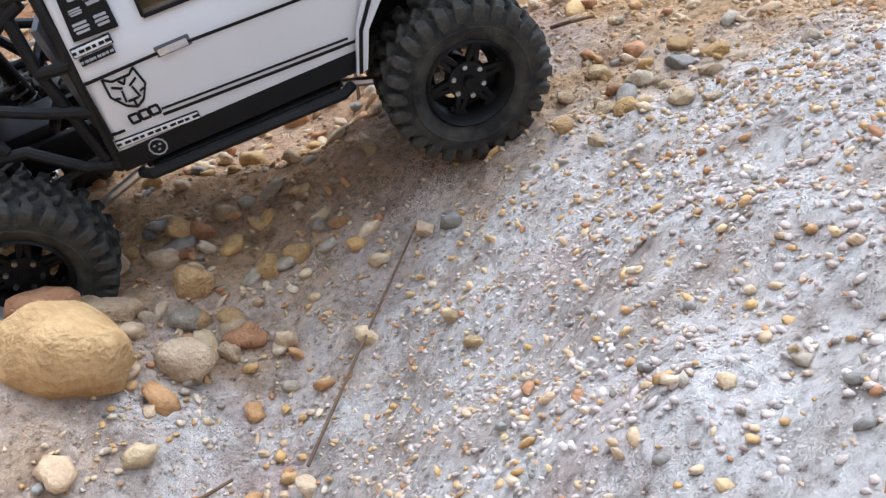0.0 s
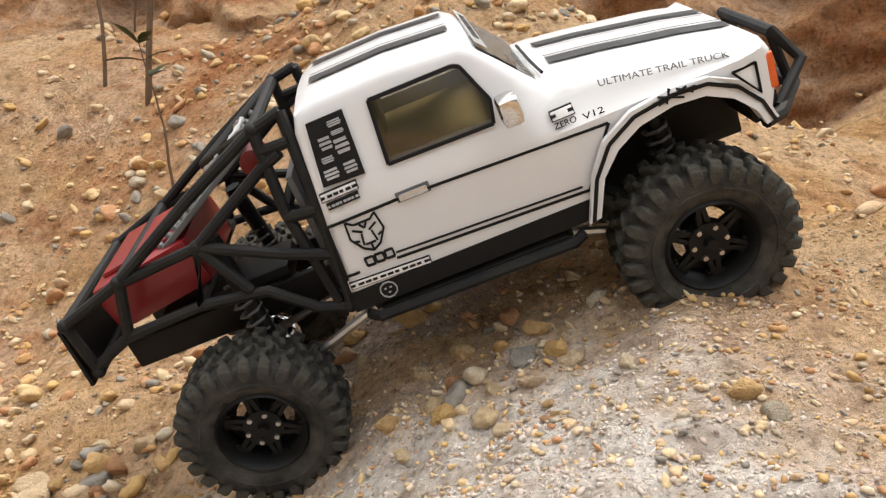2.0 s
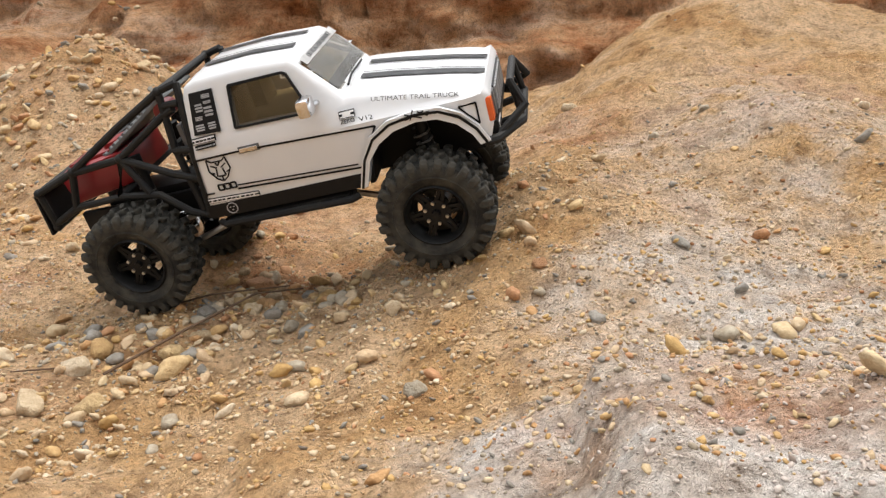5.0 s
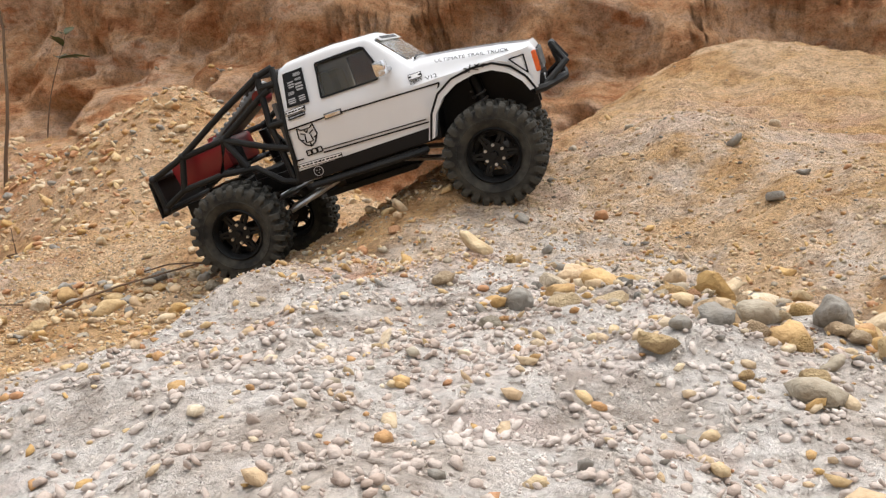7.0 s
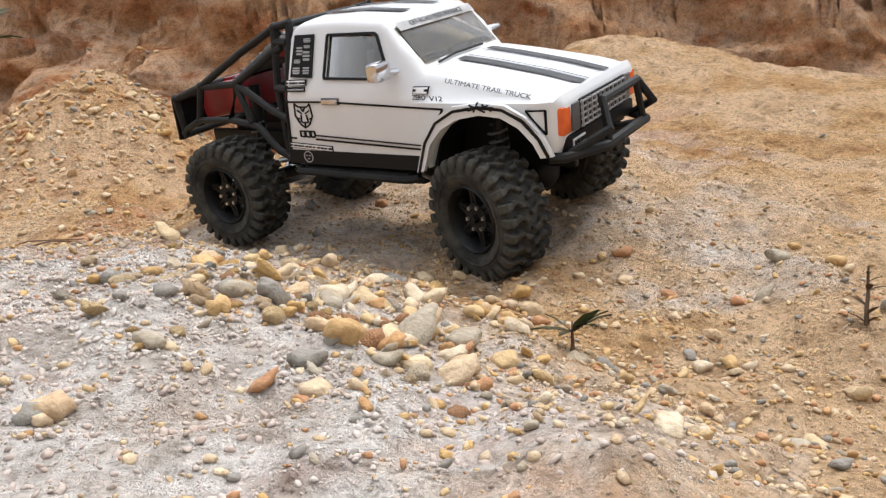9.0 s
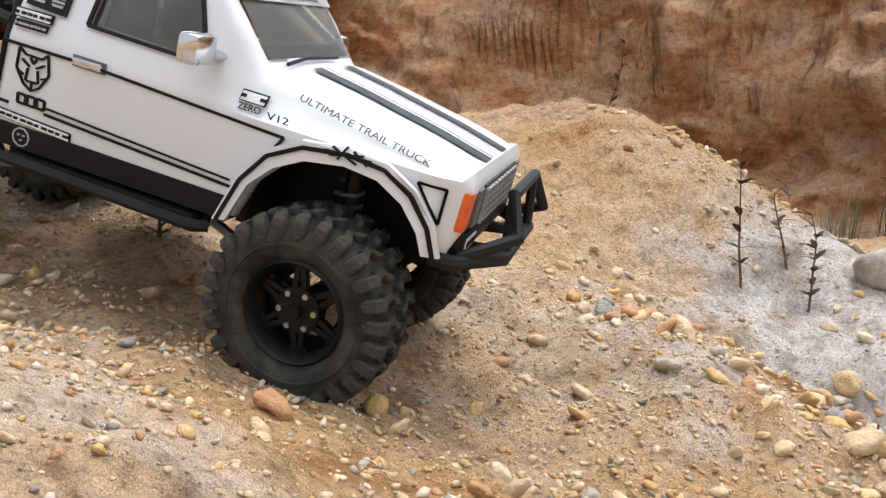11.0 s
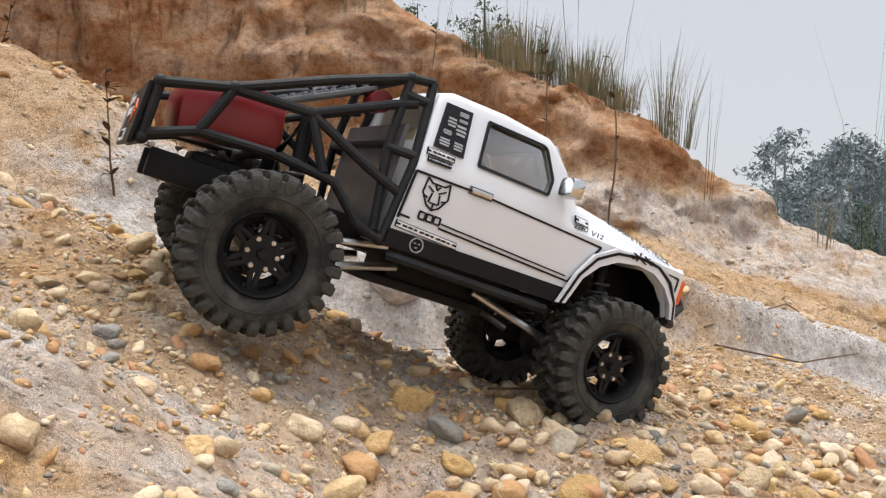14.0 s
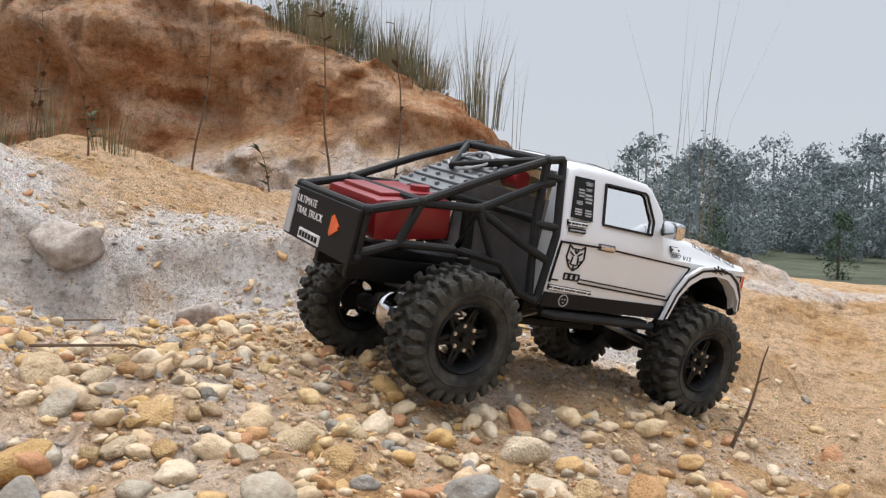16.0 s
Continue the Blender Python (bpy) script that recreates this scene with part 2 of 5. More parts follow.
# ---- ground ----
# swells and hollows of the slope: place, reach, height
MOUNDS = [
    (-0.8, 0.7, 0.3, -0.268),
    (1.5, 1.4, 0.7, 0.384),
    (1.8, -1.4, 0.7, -0.176),
    (2.1, 0.4, 0.2, 0.198),
    (0.7, -0.2, 0.2, 0.13),
    (0.1, 0.4, 0.16, -0.061),
    (1.1, 0.2, 0.16, -0.016),
    (-1, 1.2, 0.2, -0.198),
    (1.8, -0.4, 0.16, -0.029),
    (2.1, 0, 0.16, 0.114),
    (0.2, 1, 0.16, -0.077),
    (3.1, -1.5, 0.45, -0.172),
    (3.1, -0.5, 0.45, 0.124),
    (-0.7, 0.3, 0.2, -0.116),
    (0.6, 1, 0.2, 0.095),
    (2.4, 0.3, 0.16, -0.089),
    (1, -0.4, 0.16, 0.071),
    (0.1, -1.5, 0.7, -0.136),
    (0.5, 0.6, 0.16, 0.029),
    (2.1, 0.7, 0.16, 0.104),
    (-0.2, 0.8, 0.16, 0.013),
    (0.9, 0.5, 0.16, 0.041),
    (3.1, 0.3, 0.3, 0.085),
    (2, -0.4, 0.16, -0.041),
    (-1, 0.4, 0.2, -0.12),
]
# small rises and gullies along the first stretch of the track
GULLIES = [(0.85, 0.5, 0.35, 0.016), (0.75, -0.2, 0.1, -0.05), (-0.6, 0.65, 0.1, -0.085), (-0.1, 1.0, 0.2, 0.026), (0.6, 0.1, 0.1, 0.03), (-0.55, 1.1, 0.1, -0.094), (0.8, 0.75, 0.1, 0.05), (0.5, 0.6, 0.1, 0.039), (0.1, 0.85, 0.1, 0.061), (-0.4, 0.9, 0.1, 0.031), (0.25, 0.7, 0.1, -0.032), (0.1, 0.5, 0.1, 0.036), (-0.05, 0.65, 0.1, -0.02), (0.55, 1.1, 0.1, -0.023), (-0.35, 0.55, 0.1, 0.017), (-0.75, 0.95, 0.1, 0.021), (0.75, 0.45, 0.1, -0.021), (-0.74, 0.8, 0.14, 0.02), (-0.725, 0.69, 0.07, 0.075)]
# and along the descent
DESCENT = [(1.95, 0.0, 0.2, -0.159), (2.6, 0.2, 0.2, 0.05), (1.6, -0.15, 0.2, 0.051), (1.35, -0.6, 0.1, -0.051), (2.8, -0.8, 0.35, -0.091), (2.05, -0.85, 0.2, 0.033), (1.2, 0.25, 0.14, 0.037), (2.05, 0.35, 0.2, -0.032), (2.2, -0.3, 0.14, -0.031), (2.65, 0.25, 0.2, 0.05), (2.5, 0.0, 0.14, 0.033), (1.3, -0.15, 0.1, -0.017)]
# foot of the clay bank that closes the pit, and the height of its brink
BANK = [(-4.0, 2.6, 1.3), (-1.5, 2.1, 1.2), (-0.4, 1.72, 1.0), (0.5, 1.62, 1.0), (1.1, 1.75, 0.95), (2.0, 1.95, 1.2), (3.0, 1.6, 1.05), (3.3, 0.8, 0.68),
        (3.3, 0.4, 0.47), (3.3, -0.1, 0.25), (3.35, -0.55, 0.09), (3.5, -1.05, -0.19), (3.95, -1.7, -0.42), (5.2, -3.0, -0.85)]


def swell(x, y, px, py, s):
    return np.exp(-((x - px) ** 2 + (y - py) ** 2) / (2 * s * s))


def fractal(x, y, scale, octaves, seed):
    """Smooth value noise on numpy grids, about -1 to 1."""
    total, amp = np.zeros_like(x), 1.0
    for o in range(octaves):
        u, v = x * scale + seed * 7.3, y * scale + seed * 3.1
        iu, iv = np.floor(u), np.floor(v)
        fu, fv = u - iu, v - iv
        fu, fv = fu * fu * (3 - 2 * fu), fv * fv * (3 - 2 * fv)

        def cell(a, c):
            w = np.sin(a * 127.1 + c * 311.7 + seed * 17.0 + o * 5.7) * 43758.5453
            return (w - np.floor(w)) * 2 - 1

        total += amp * ((cell(iu, iv) * (1 - fu) + cell(iu + 1, iv) * fu) * (1 - fv) + (cell(iu, iv + 1) * (1 - fu) + cell(iu + 1, iv + 1) * fu) * fv)
        amp, scale = amp * 0.5, scale * 2.03
    return total


def bank_side(x, y):
    """How far behind the bank's foot a place lies, and the brink's height there."""
    best, side, top = np.full(x.shape, 1e9), np.zeros_like(x), np.zeros_like(x)
    for (ax, ay, at), (bx, by, bt) in zip(BANK, BANK[1:]):
        dx, dy = bx - ax, by - ay
        k = np.clip(((x - ax) * dx + (y - ay) * dy) / (dx * dx + dy * dy), 0, 1)
        ex, ey = x - ax - k * dx, y - ay - k * dy
        d = np.hypot(ex, ey)
        s = np.sign(dx * ey - dy * ex)
        near = d < best
        best = np.where(near, d, best)
        side = np.where(near, s * d, side)
        top = np.where(near, at + k * (bt - at), top)
    return side, top


def ground_height(x, y, fine=True):
    x, y = np.asarray(x, float), np.asarray(y, float)
    cx, cy = np.clip(x, -2.5, 5.5), np.clip(y, -3.0, 3.5)
    z = -0.15 - 0.06 * cx + 0.06 * cy
    for px, py, s, h in MOUNDS + GULLIES + DESCENT:
        z = z + h * swell(x, y, px, py, s)
    # a low chalky berm with a steep face runs beside the track
    s, u = (x - 2.03) * 0.81 + (y + 0.31) * 0.58, (x - 2.03) * 0.58 - (y + 0.31) * 0.81
    s = s + 0.035 * fractal(x, y, 4.0, 3, 15)
    k = np.clip((s + 0.02) / 0.075, 0, 1)
    z = z + 0.095 * k * k * (3 - 2 * k) * np.exp(-np.maximum(s - 0.08, 0) / 0.4) * np.clip((u + 0.6) / 0.4, 0, 1) * np.clip((1.5 - u) / 0.5, 0, 1)
    # a broken edge of crust on the knoll's flank
    s = (x - 0.47) * 0.96 - (y - 0.16) * 0.27 + 0.02 * fractal(x, y, 9.0, 3, 21)
    k = np.clip(s / 0.022, 0, 1)
    z = z + 0.026 * k * k * (3 - 2 * k) * np.exp(-np.maximum(s - 0.03, 0) / 0.045) * np.clip((y + 0.02) / 0.08, 0, 1) * np.clip((0.3 - y) / 0.06, 0, 1)
    # gravel talus under the bank
    z = z + 0.30 * swell(x, y, -0.35, 1.55, 0.24) + 0.24 * swell(x, y, -1.0, 1.9, 0.4) + 0.2 * swell(x, y, 0.9, 1.5, 0.25)
    side, top = bank_side(x, y)
    side = side + 0.15 * fractal(x, y, 1.8, 2, 4) + 0.02 * fractal(x, y, 9.0, 2, 6)
    k = np.clip(side / 0.5, 0, 1)
    wall = k * k * (3 - 2 * k)
    # an undercut step half-way up the bank
    wall = 0.72 * wall + 0.28 * np.clip((side - 0.28) / 0.09, 0, 1)
    behind = np.maximum(side - 0.5, 0)
    z = z + (np.maximum(top - 0.06 * np.minimum(behind, 6) - z, 0)) * wall
    # the land beyond falls away to the valley
    away = np.maximum(np.hypot(x - 1.0, y) - 6.0, 0)
    z = z - 2.4 * (1 - np.exp(-away / 25.0))
    if fine:
        z = z + 0.011 * fractal(x, y, 6.0, 3, 1) + 0.006 * fractal(x, y, 24.0, 2, 2) + 0.0045 * fractal(x, y, 50.0, 1, 5) + wall * (1 - np.clip(behind / 0.5, 0, 0.8)) * (0.035 * fractal(x, y, 3.0, 3, 3) + 0.008 * fractal(x, y, 22.0, 2, 8))
    return z


def hz(x, y):
    return float(ground_height(np.array([x]), np.array([y]))[0])


def spaced(lo, hi, step, far, grow):
    mid = list(np.arange(lo, hi, step))
    out, d, a = [], step, hi
    while a < far:
        out.append(a)
        d *= grow
        a += d
    out2, d, a = [], step * grow, lo - step * grow
    while a > -far:
        out2.append(a)
        d *= grow
        a -= d
    return np.array(out2[::-1] + mid + out)


def make_ground():
    gx, gy = spaced(-1.2, 3.8, 0.0095, 1500, 1.07), spaced(-1.3, 2.25, 0.0095, 1500, 1.07)
    X, Y = np.meshgrid(gx, gy)
    Z = ground_height(X, Y)
    me = bpy.data.meshes.new("ground")
    n, m = len(gx), len(gy)
    idx = np.arange(n * m).reshape(m, n)
    quads = np.stack([idx[:-1, :-1], idx[:-1, 1:], idx[1:, 1:], idx[1:, :-1]], -1).reshape(-1, 4)
    me.vertices.add(n * m)
    # hollows, ledges and lumps worn into the bank's face
    side, top = bank_side(X, Y)
    face = np.clip((side + 0.15) / 0.15, 0, 1) * np.clip((0.75 - side) / 0.3, 0, 1)
    along = np.where(X > 2.7, Y, X)
    push = face * (0.13 * fractal(along, Z * 1.6, 2.6, 3, 7) + 0.03 * fractal(along, Z * 1.8, 12.0, 3, 12))
    turn = np.clip((X - 2.3) / 0.7, 0, 1)
    me.vertices.foreach_set("co", np.stack([X - push * (0.15 + 0.85 * turn), Y - push * (1.0 - 0.85 * turn), Z], -1).ravel())
    me.loops.add(quads.size)
    me.loops.foreach_set("vertex_index", quads.ravel().astype(np.int32))
    me.polygons.add(len(quads))
    me.polygons.foreach_set("loop_start", np.arange(0, quads.size, 4, dtype=np.int32))
    me.polygons.foreach_set("use_smooth", np.ones(len(quads), bool))
    me.update(calc_edges=True)
    # mineral layers: chalky crust on the knolls, iron-red clay in the bank
    chalk = np.zeros_like(X)
    for px, py, s, a in [(-0.48, 0.5, 0.26, 1.0), (-0.5, 0.74, 0.13, 0.62), (-0.33, 0.62, 0.13, 0.85), (0.62, 0.35, 0.18, 0.62), (0.85, 0.72, 0.3, 0.52), (1.0, 0.3, 0.25, 0.46), (-0.42, 0.9, 0.12, 0.6), (-0.2, 0.42, 0.14, 0.7), (0.55, 0.02, 0.2, 0.95), (0.72, -0.16, 0.22, 0.9), (0.6, 0.3, 0.16, 0.55),
                         (2.0, 0.0, 0.25, 0.85), (1.95, -0.25, 0.28, 0.8), (2.6, -0.6, 0.35, 0.6), (2.2, -0.45, 0.2, 0.9), (2.5, -0.85, 0.22, 0.85), (1.5, -0.55, 0.45, 0.45), (1.22, -0.5, 0.26, 0.5), (1.45, -0.05, 0.3, 0.45), (1.9, -0.9, 0.4, 0.42), (1.5, 0.05, 0.2, 0.4), (0.9, 0.75, 0.22, 0.4)]:
        chalk = np.maximum(chalk, a * swell(X, Y, px, py, s))
    side, top = bank_side(X, Y)
    k = np.clip((side + 0.02) / 0.1, 0, 1)
    low = 1 - np.clip((Z + 0.13 + 0.08 * fractal(X, Y, 3.0, 3, 9)) / 0.12, 0, 1)
    pale = np.where((X > 2.6) & (side < 0.9), low * k * 0.55, 0)
    chalk = np.maximum(chalk, pale)
    clay = np.clip(k * np.clip(1 - (side - 0.45) / 0.3, 0.1, 1), 0, 1) * 0.85 - pale
    clay = np.maximum(clay, 0.42 * swell(X, Y, -0.3, 1.35, 0.35))
    clay = np.maximum(clay, 0.6 * swell(X, Y, 2.05, 0.65, 0.22))
    for px, py, s, v in [(0.2, 0.72, 0.12, 0.65), (-0.5, 1.05, 0.35, 0.5), (0.2, 1.0, 0.3, 0.52), (0.9, 0.85, 0.35, 0.45), (0.6, 0.55, 0.2, 0.3), (-0.15, 0.72, 0.2, 0.4), (0.55, 0.95, 0.16, 0.62), (0.16, 0.86, 0.1, 0.7), (0.53, 0.14, 0.09, 0.62), (0.62, 0.22, 0.08, 0.45), (0.1, 0.55, 0.16, 0.42), (-0.05, 0.66, 0.12, 0.3), (0.02, 0.42, 0.08, 0.45), (-0.75, 1.55, 0.35, 0.72), (-0.95, 1.15, 0.2, 0.58), (0.0, 0.95, 0.14, 0.42), (-0.2, 1.2, 0.16, 0.5)]:
        clay = np.maximum(clay, v * swell(X, Y, px, py, s))
    scrub = np.clip((np.hypot(X - 1.5, Y) - 7.0) / 4.0, 0, 1)
    for name, vals in (("chalk", chalk), ("clay", clay), ("scrub", scrub)):
        at = me.attributes.new(name, "FLOAT", "POINT")
        at.data.foreach_set("value", np.clip(vals, 0, 1).ravel().astype(np.float32))
    me.materials.append(EARTH)
    return tagged(new("ground", me), "sandy ochre clay ground of an eroded pit with chalky crust", "ground", kind="structure")


make_ground()


# ---- helpers for things ----
def part(name, bm, mat, parent=None, label="", smooth=False):
    me = bpy.data.meshes.new(name)
    bm.to_mesh(me)
    bm.free()
    if smooth:
        me.polygons.foreach_set("use_smooth", [True] * len(me.polygons))
        me.set_sharp_from_angle(angle=radians(38))
    me.materials.append(mat)
    ob = new(name, me)
    ob.parent = parent
    return tagged(ob, label)


def box(bm, c, s, m=None, bevel=0.0):
    mat = (m or Matrix()) @ Matrix.Translation(c) @ Matrix.Diagonal((*s, 1))
    r = bmesh.ops.create_cube(bm, size=1, matrix=mat)
    if bevel:
        es = list({e for v in r["verts"] for e in v.link_edges})
        bmesh.ops.bevel(bm, geom=es, offset=bevel, segments=2, affect="EDGES", profile=0.6)
    return bm


def tube(bm, pts, r, sides=8):
    """A bent bar through pts with round section and closed ends."""
    pts = [Vector(p) for p in pts]
    rings = []
    for i, p in enumerate(pts):
        d = (pts[min(i + 1, len(pts) - 1)] - pts[max(i - 1, 0)]).normalized()
        a = d.cross(Vector((0, 0, 1)) if abs(d.z) < 0.9 else Vector((1, 0, 0))).normalized()
        c = d.cross(a)
        rr = r[i] if isinstance(r, (list, tuple)) else r
        rings.append([bm.verts.new(p + rr * (a * math.cos(2 * math.pi * k / sides) + c * math.sin(2 * math.pi * k / sides))) for k in range(sides)])
    for A, B in zip(rings, rings[1:]):
        for k in range(sides):
            bm.faces.new((A[k], A[(k + 1) % sides], B[(k + 1) % sides], B[k]))
    bm.faces.new(rings[0][::-1])
    bm.faces.new(rings[-1])
    return bm


def slab(bm, outline, y0, y1, shape=None):
    """An xz outline drawn out from y0 to y1."""
    a = [bm.verts.new((x, y0, z)) for x, z in outline]
    b = [bm.verts.new((x, y1, z)) for x, z in outline]
    n = len(a)
    bm.faces.new(a)
    bm.faces.new(b[::-1])
    for i in range(n):
        bm.faces.new((a[i], b[i], b[(i + 1) % n], a[(i + 1) % n]))
    bmesh.ops.recalc_face_normals(bm, faces=bm.faces)
    if shape:
        for v in bm.verts:
            v.co = shape(v.co)
    return bm


def revolve(bm, profile, seg=48):
    """Profile (radius, y) turned about the y axis."""
    rings = [[bm.verts.new((r * math.cos(2 * math.pi * k / seg), y, r * math.sin(2 * math.pi * k / seg))) for k in range(seg)] for r, y in profile]
    for A, B in zip(rings, rings[1:]):
        for k in range(seg):
            bm.faces.new((A[k], A[(k + 1) % seg], B[(k + 1) % seg], B[k]))
    return bm


def cut(ob, cutters):
    """Carve the cutters out of ob and throw them away."""
    for c in cutters:
        md = ob.modifiers.new("cut", "BOOLEAN")
        md.operation, md.object, md.solver = "DIFFERENCE", c, "EXACT"
    dg = bpy.context.evaluated_depsgraph_get()
    me = bpy.data.meshes.new_from_object(ob.evaluated_get(dg))
    ob.modifiers.clear()
    ob.data = me
    for c in cutters:
        bpy.data.objects.remove(c)


# ---- the truck ----
truck = tagged(new("radio_controlled_truck"), "white scale model crawler truck with black cage bed and knobbly tyres", "model truck")


def tuck(co):
    """The cab leans in above the belt line, the bonnet has sloping shoulders and narrows to the nose."""
    w = 1 - 0.19 * max(0.0, co.z - 0.12) / 0.054
    k = min(1.0, max(0.0, (co.x - 0.232) / 0.024))
    w -= k * (0.15 * max(0.0, co.z - 0.112) / 0.02 - 0.19 * max(0.0, co.z - 0.12) / 0.054)
    if co.x > 0.26:
        w -= 0.04 * (co.x - 0.26) / 0.12 + 0.09 * max(0.0, co.x - 0.366) / 0.022
    return Vector((co.x, co.y * w, co.z))


HALF = 0.089
ARCH = [(0.2565, 0.052), (0.266, 0.0765), (0.279, 0.0905), (0.2955, 0.0995), (0.318, 0.1035), (0.338, 0.1015), (0.354, 0.093), (0.366, 0.080), (0.371, 0.068)]
OUTLINE = [(0.088, 0.050), (0.250, 0.0505)] + ARCH + [(0.381, 0.0685), (0.3865, 0.083), (0.388, 0.108), (0.384, 0.1165), (0.350, 0.1245), (0.296, 0.1345), (0.262, 0.1395), (0.2535, 0.1395),
           (0.2185, 0.179), (0.211, 0.184), (0.165, 0.1875), (0.115, 0.1865), (0.103, 0.1815), (0.0995, 0.172), (0.0955, 0.115)]


def make_body():
    bm = slab(bmesh.new(), OUTLINE, -HALF, HALF)
    bmesh.ops.subdivide_edges(bm, edges=[e for e in bm.edges if abs(e.verts[0].co.y - e.verts[1].co.y) > 0.1], cuts=8)
    side = [e for e in bm.edges if len(e.link_faces) == 2 and e.calc_face_angle(0) > 0.6 and all(abs(abs(v.co.y) - HALF) < 1e-6 for v in e.verts)]
    bmesh.ops.bevel(bm, geom=side, offset=0.0055, segments=3, affect="EDGES", profile=0.5)
    for axis, cuts in (((0, 0, 1), (0.108, 0.112, 0.12, 0.131, 0.15)), ((1, 0, 0), (0.16, 0.232, 0.244, 0.256, 0.275, 0.31, 0.34, 0.366, 0.377))):
        for c in cuts:
            bmesh.ops.bisect_plane(bm, geom=bm.verts[:] + bm.edges[:] + bm.faces[:], plane_co=Vector(axis) * c, plane_no=axis)
    for v in bm.verts:
        bow = (v.co.y / HALF) ** 2
        v.co = tuck(v.co)
        if v.co.z > 0.115 and v.co.x < 0.38:
            v.co.z -= 0.004 * bow
    body = part("body", bm, PAINT, truck, smooth=True)
    inner = [(0.094, 0.03), (0.248, 0.03), (0.248, 0.1), (0.25, 0.1325), (0.2155, 0.172), (0.165, 0.181), (0.115, 0.180), (0.104, 0.17)]
    c1 = part("cut", slab(bmesh.new(), inner, -0.0845, 0.0845, lambda c: Vector((c.x, tuck(c).y, c.z))), PAINT)
    c2 = part("cut", box(bmesh.new(), (0.3138, 0, 0.058), (0.1145, 0.156, 0.09)), PAINT)
    c3 = part("cut", slab(bmesh.new(), DOORGLASS, -0.2, 0.2), PAINT)
    c4 = part("cut", slab(bmesh.new(), [(0.2224, 0.1744), (0.2377, 0.1873), (0.2656, 0.1552), (0.2503, 0.1423), (0.2312, 0.1262), (0.2033, 0.1583)], -0.0635, 0.0635), PAINT)
    c5 = part("cut", box(bmesh.new(), (0.098, 0, 0.155), (0.03, 0.11, 0.035)), PAINT)
    cut(body, [c1, c2, c3, c4, c5])
    body.data.polygons.foreach_set("use_smooth", [True] * len(body.data.polygons))
    body.data.set_sharp_from_angle(angle=radians(35))
    return body


DOORGLASS = [(0.146, 0.1335), (0.2145, 0.1325), (0.2175, 0.146), (0.2075, 0.1695), (0.2035, 0.1715), (0.149, 0.1715)]
body = make_body()


def yside(x, z, lift=0.0006):
    return abs(tuck(Vector((x, HALF, z))).y) + lift


def decal(name, outline, mat, lift, parent, side=-1, thick=0.0006, label=""):
    """A thin sheet that follows the body's flank."""
    bm = slab(bmesh.new(), outline, 0, 1)
    for v in bm.verts:
        v.co.y = side * (yside(v.co.x, v.co.z, lift) + (thick if v.co.y > 0.5 else -0.0012))
    return part(name, bm, mat, parent, label)


def bar(x0, z0, x1, z1, w):
    d = Vector((x1 - x0, z1 - z0)).normalized() * w / 2
    return [(x0 - d.y, z0 + d.x), (x0 + d.y, z0 - d.x), (x1 + d.y, z1 - d.x), (x1 - d.y, z1 + d.x)]


def frame_bars(name, pts, w, mat, lift, parent, closed=True):
    for i in range(len(pts) if closed else len(pts) - 1):
        a, b = pts[i], pts[(i + 1) % len(pts)]
        decal(name, bar(*a, *b, w), mat, lift, parent)


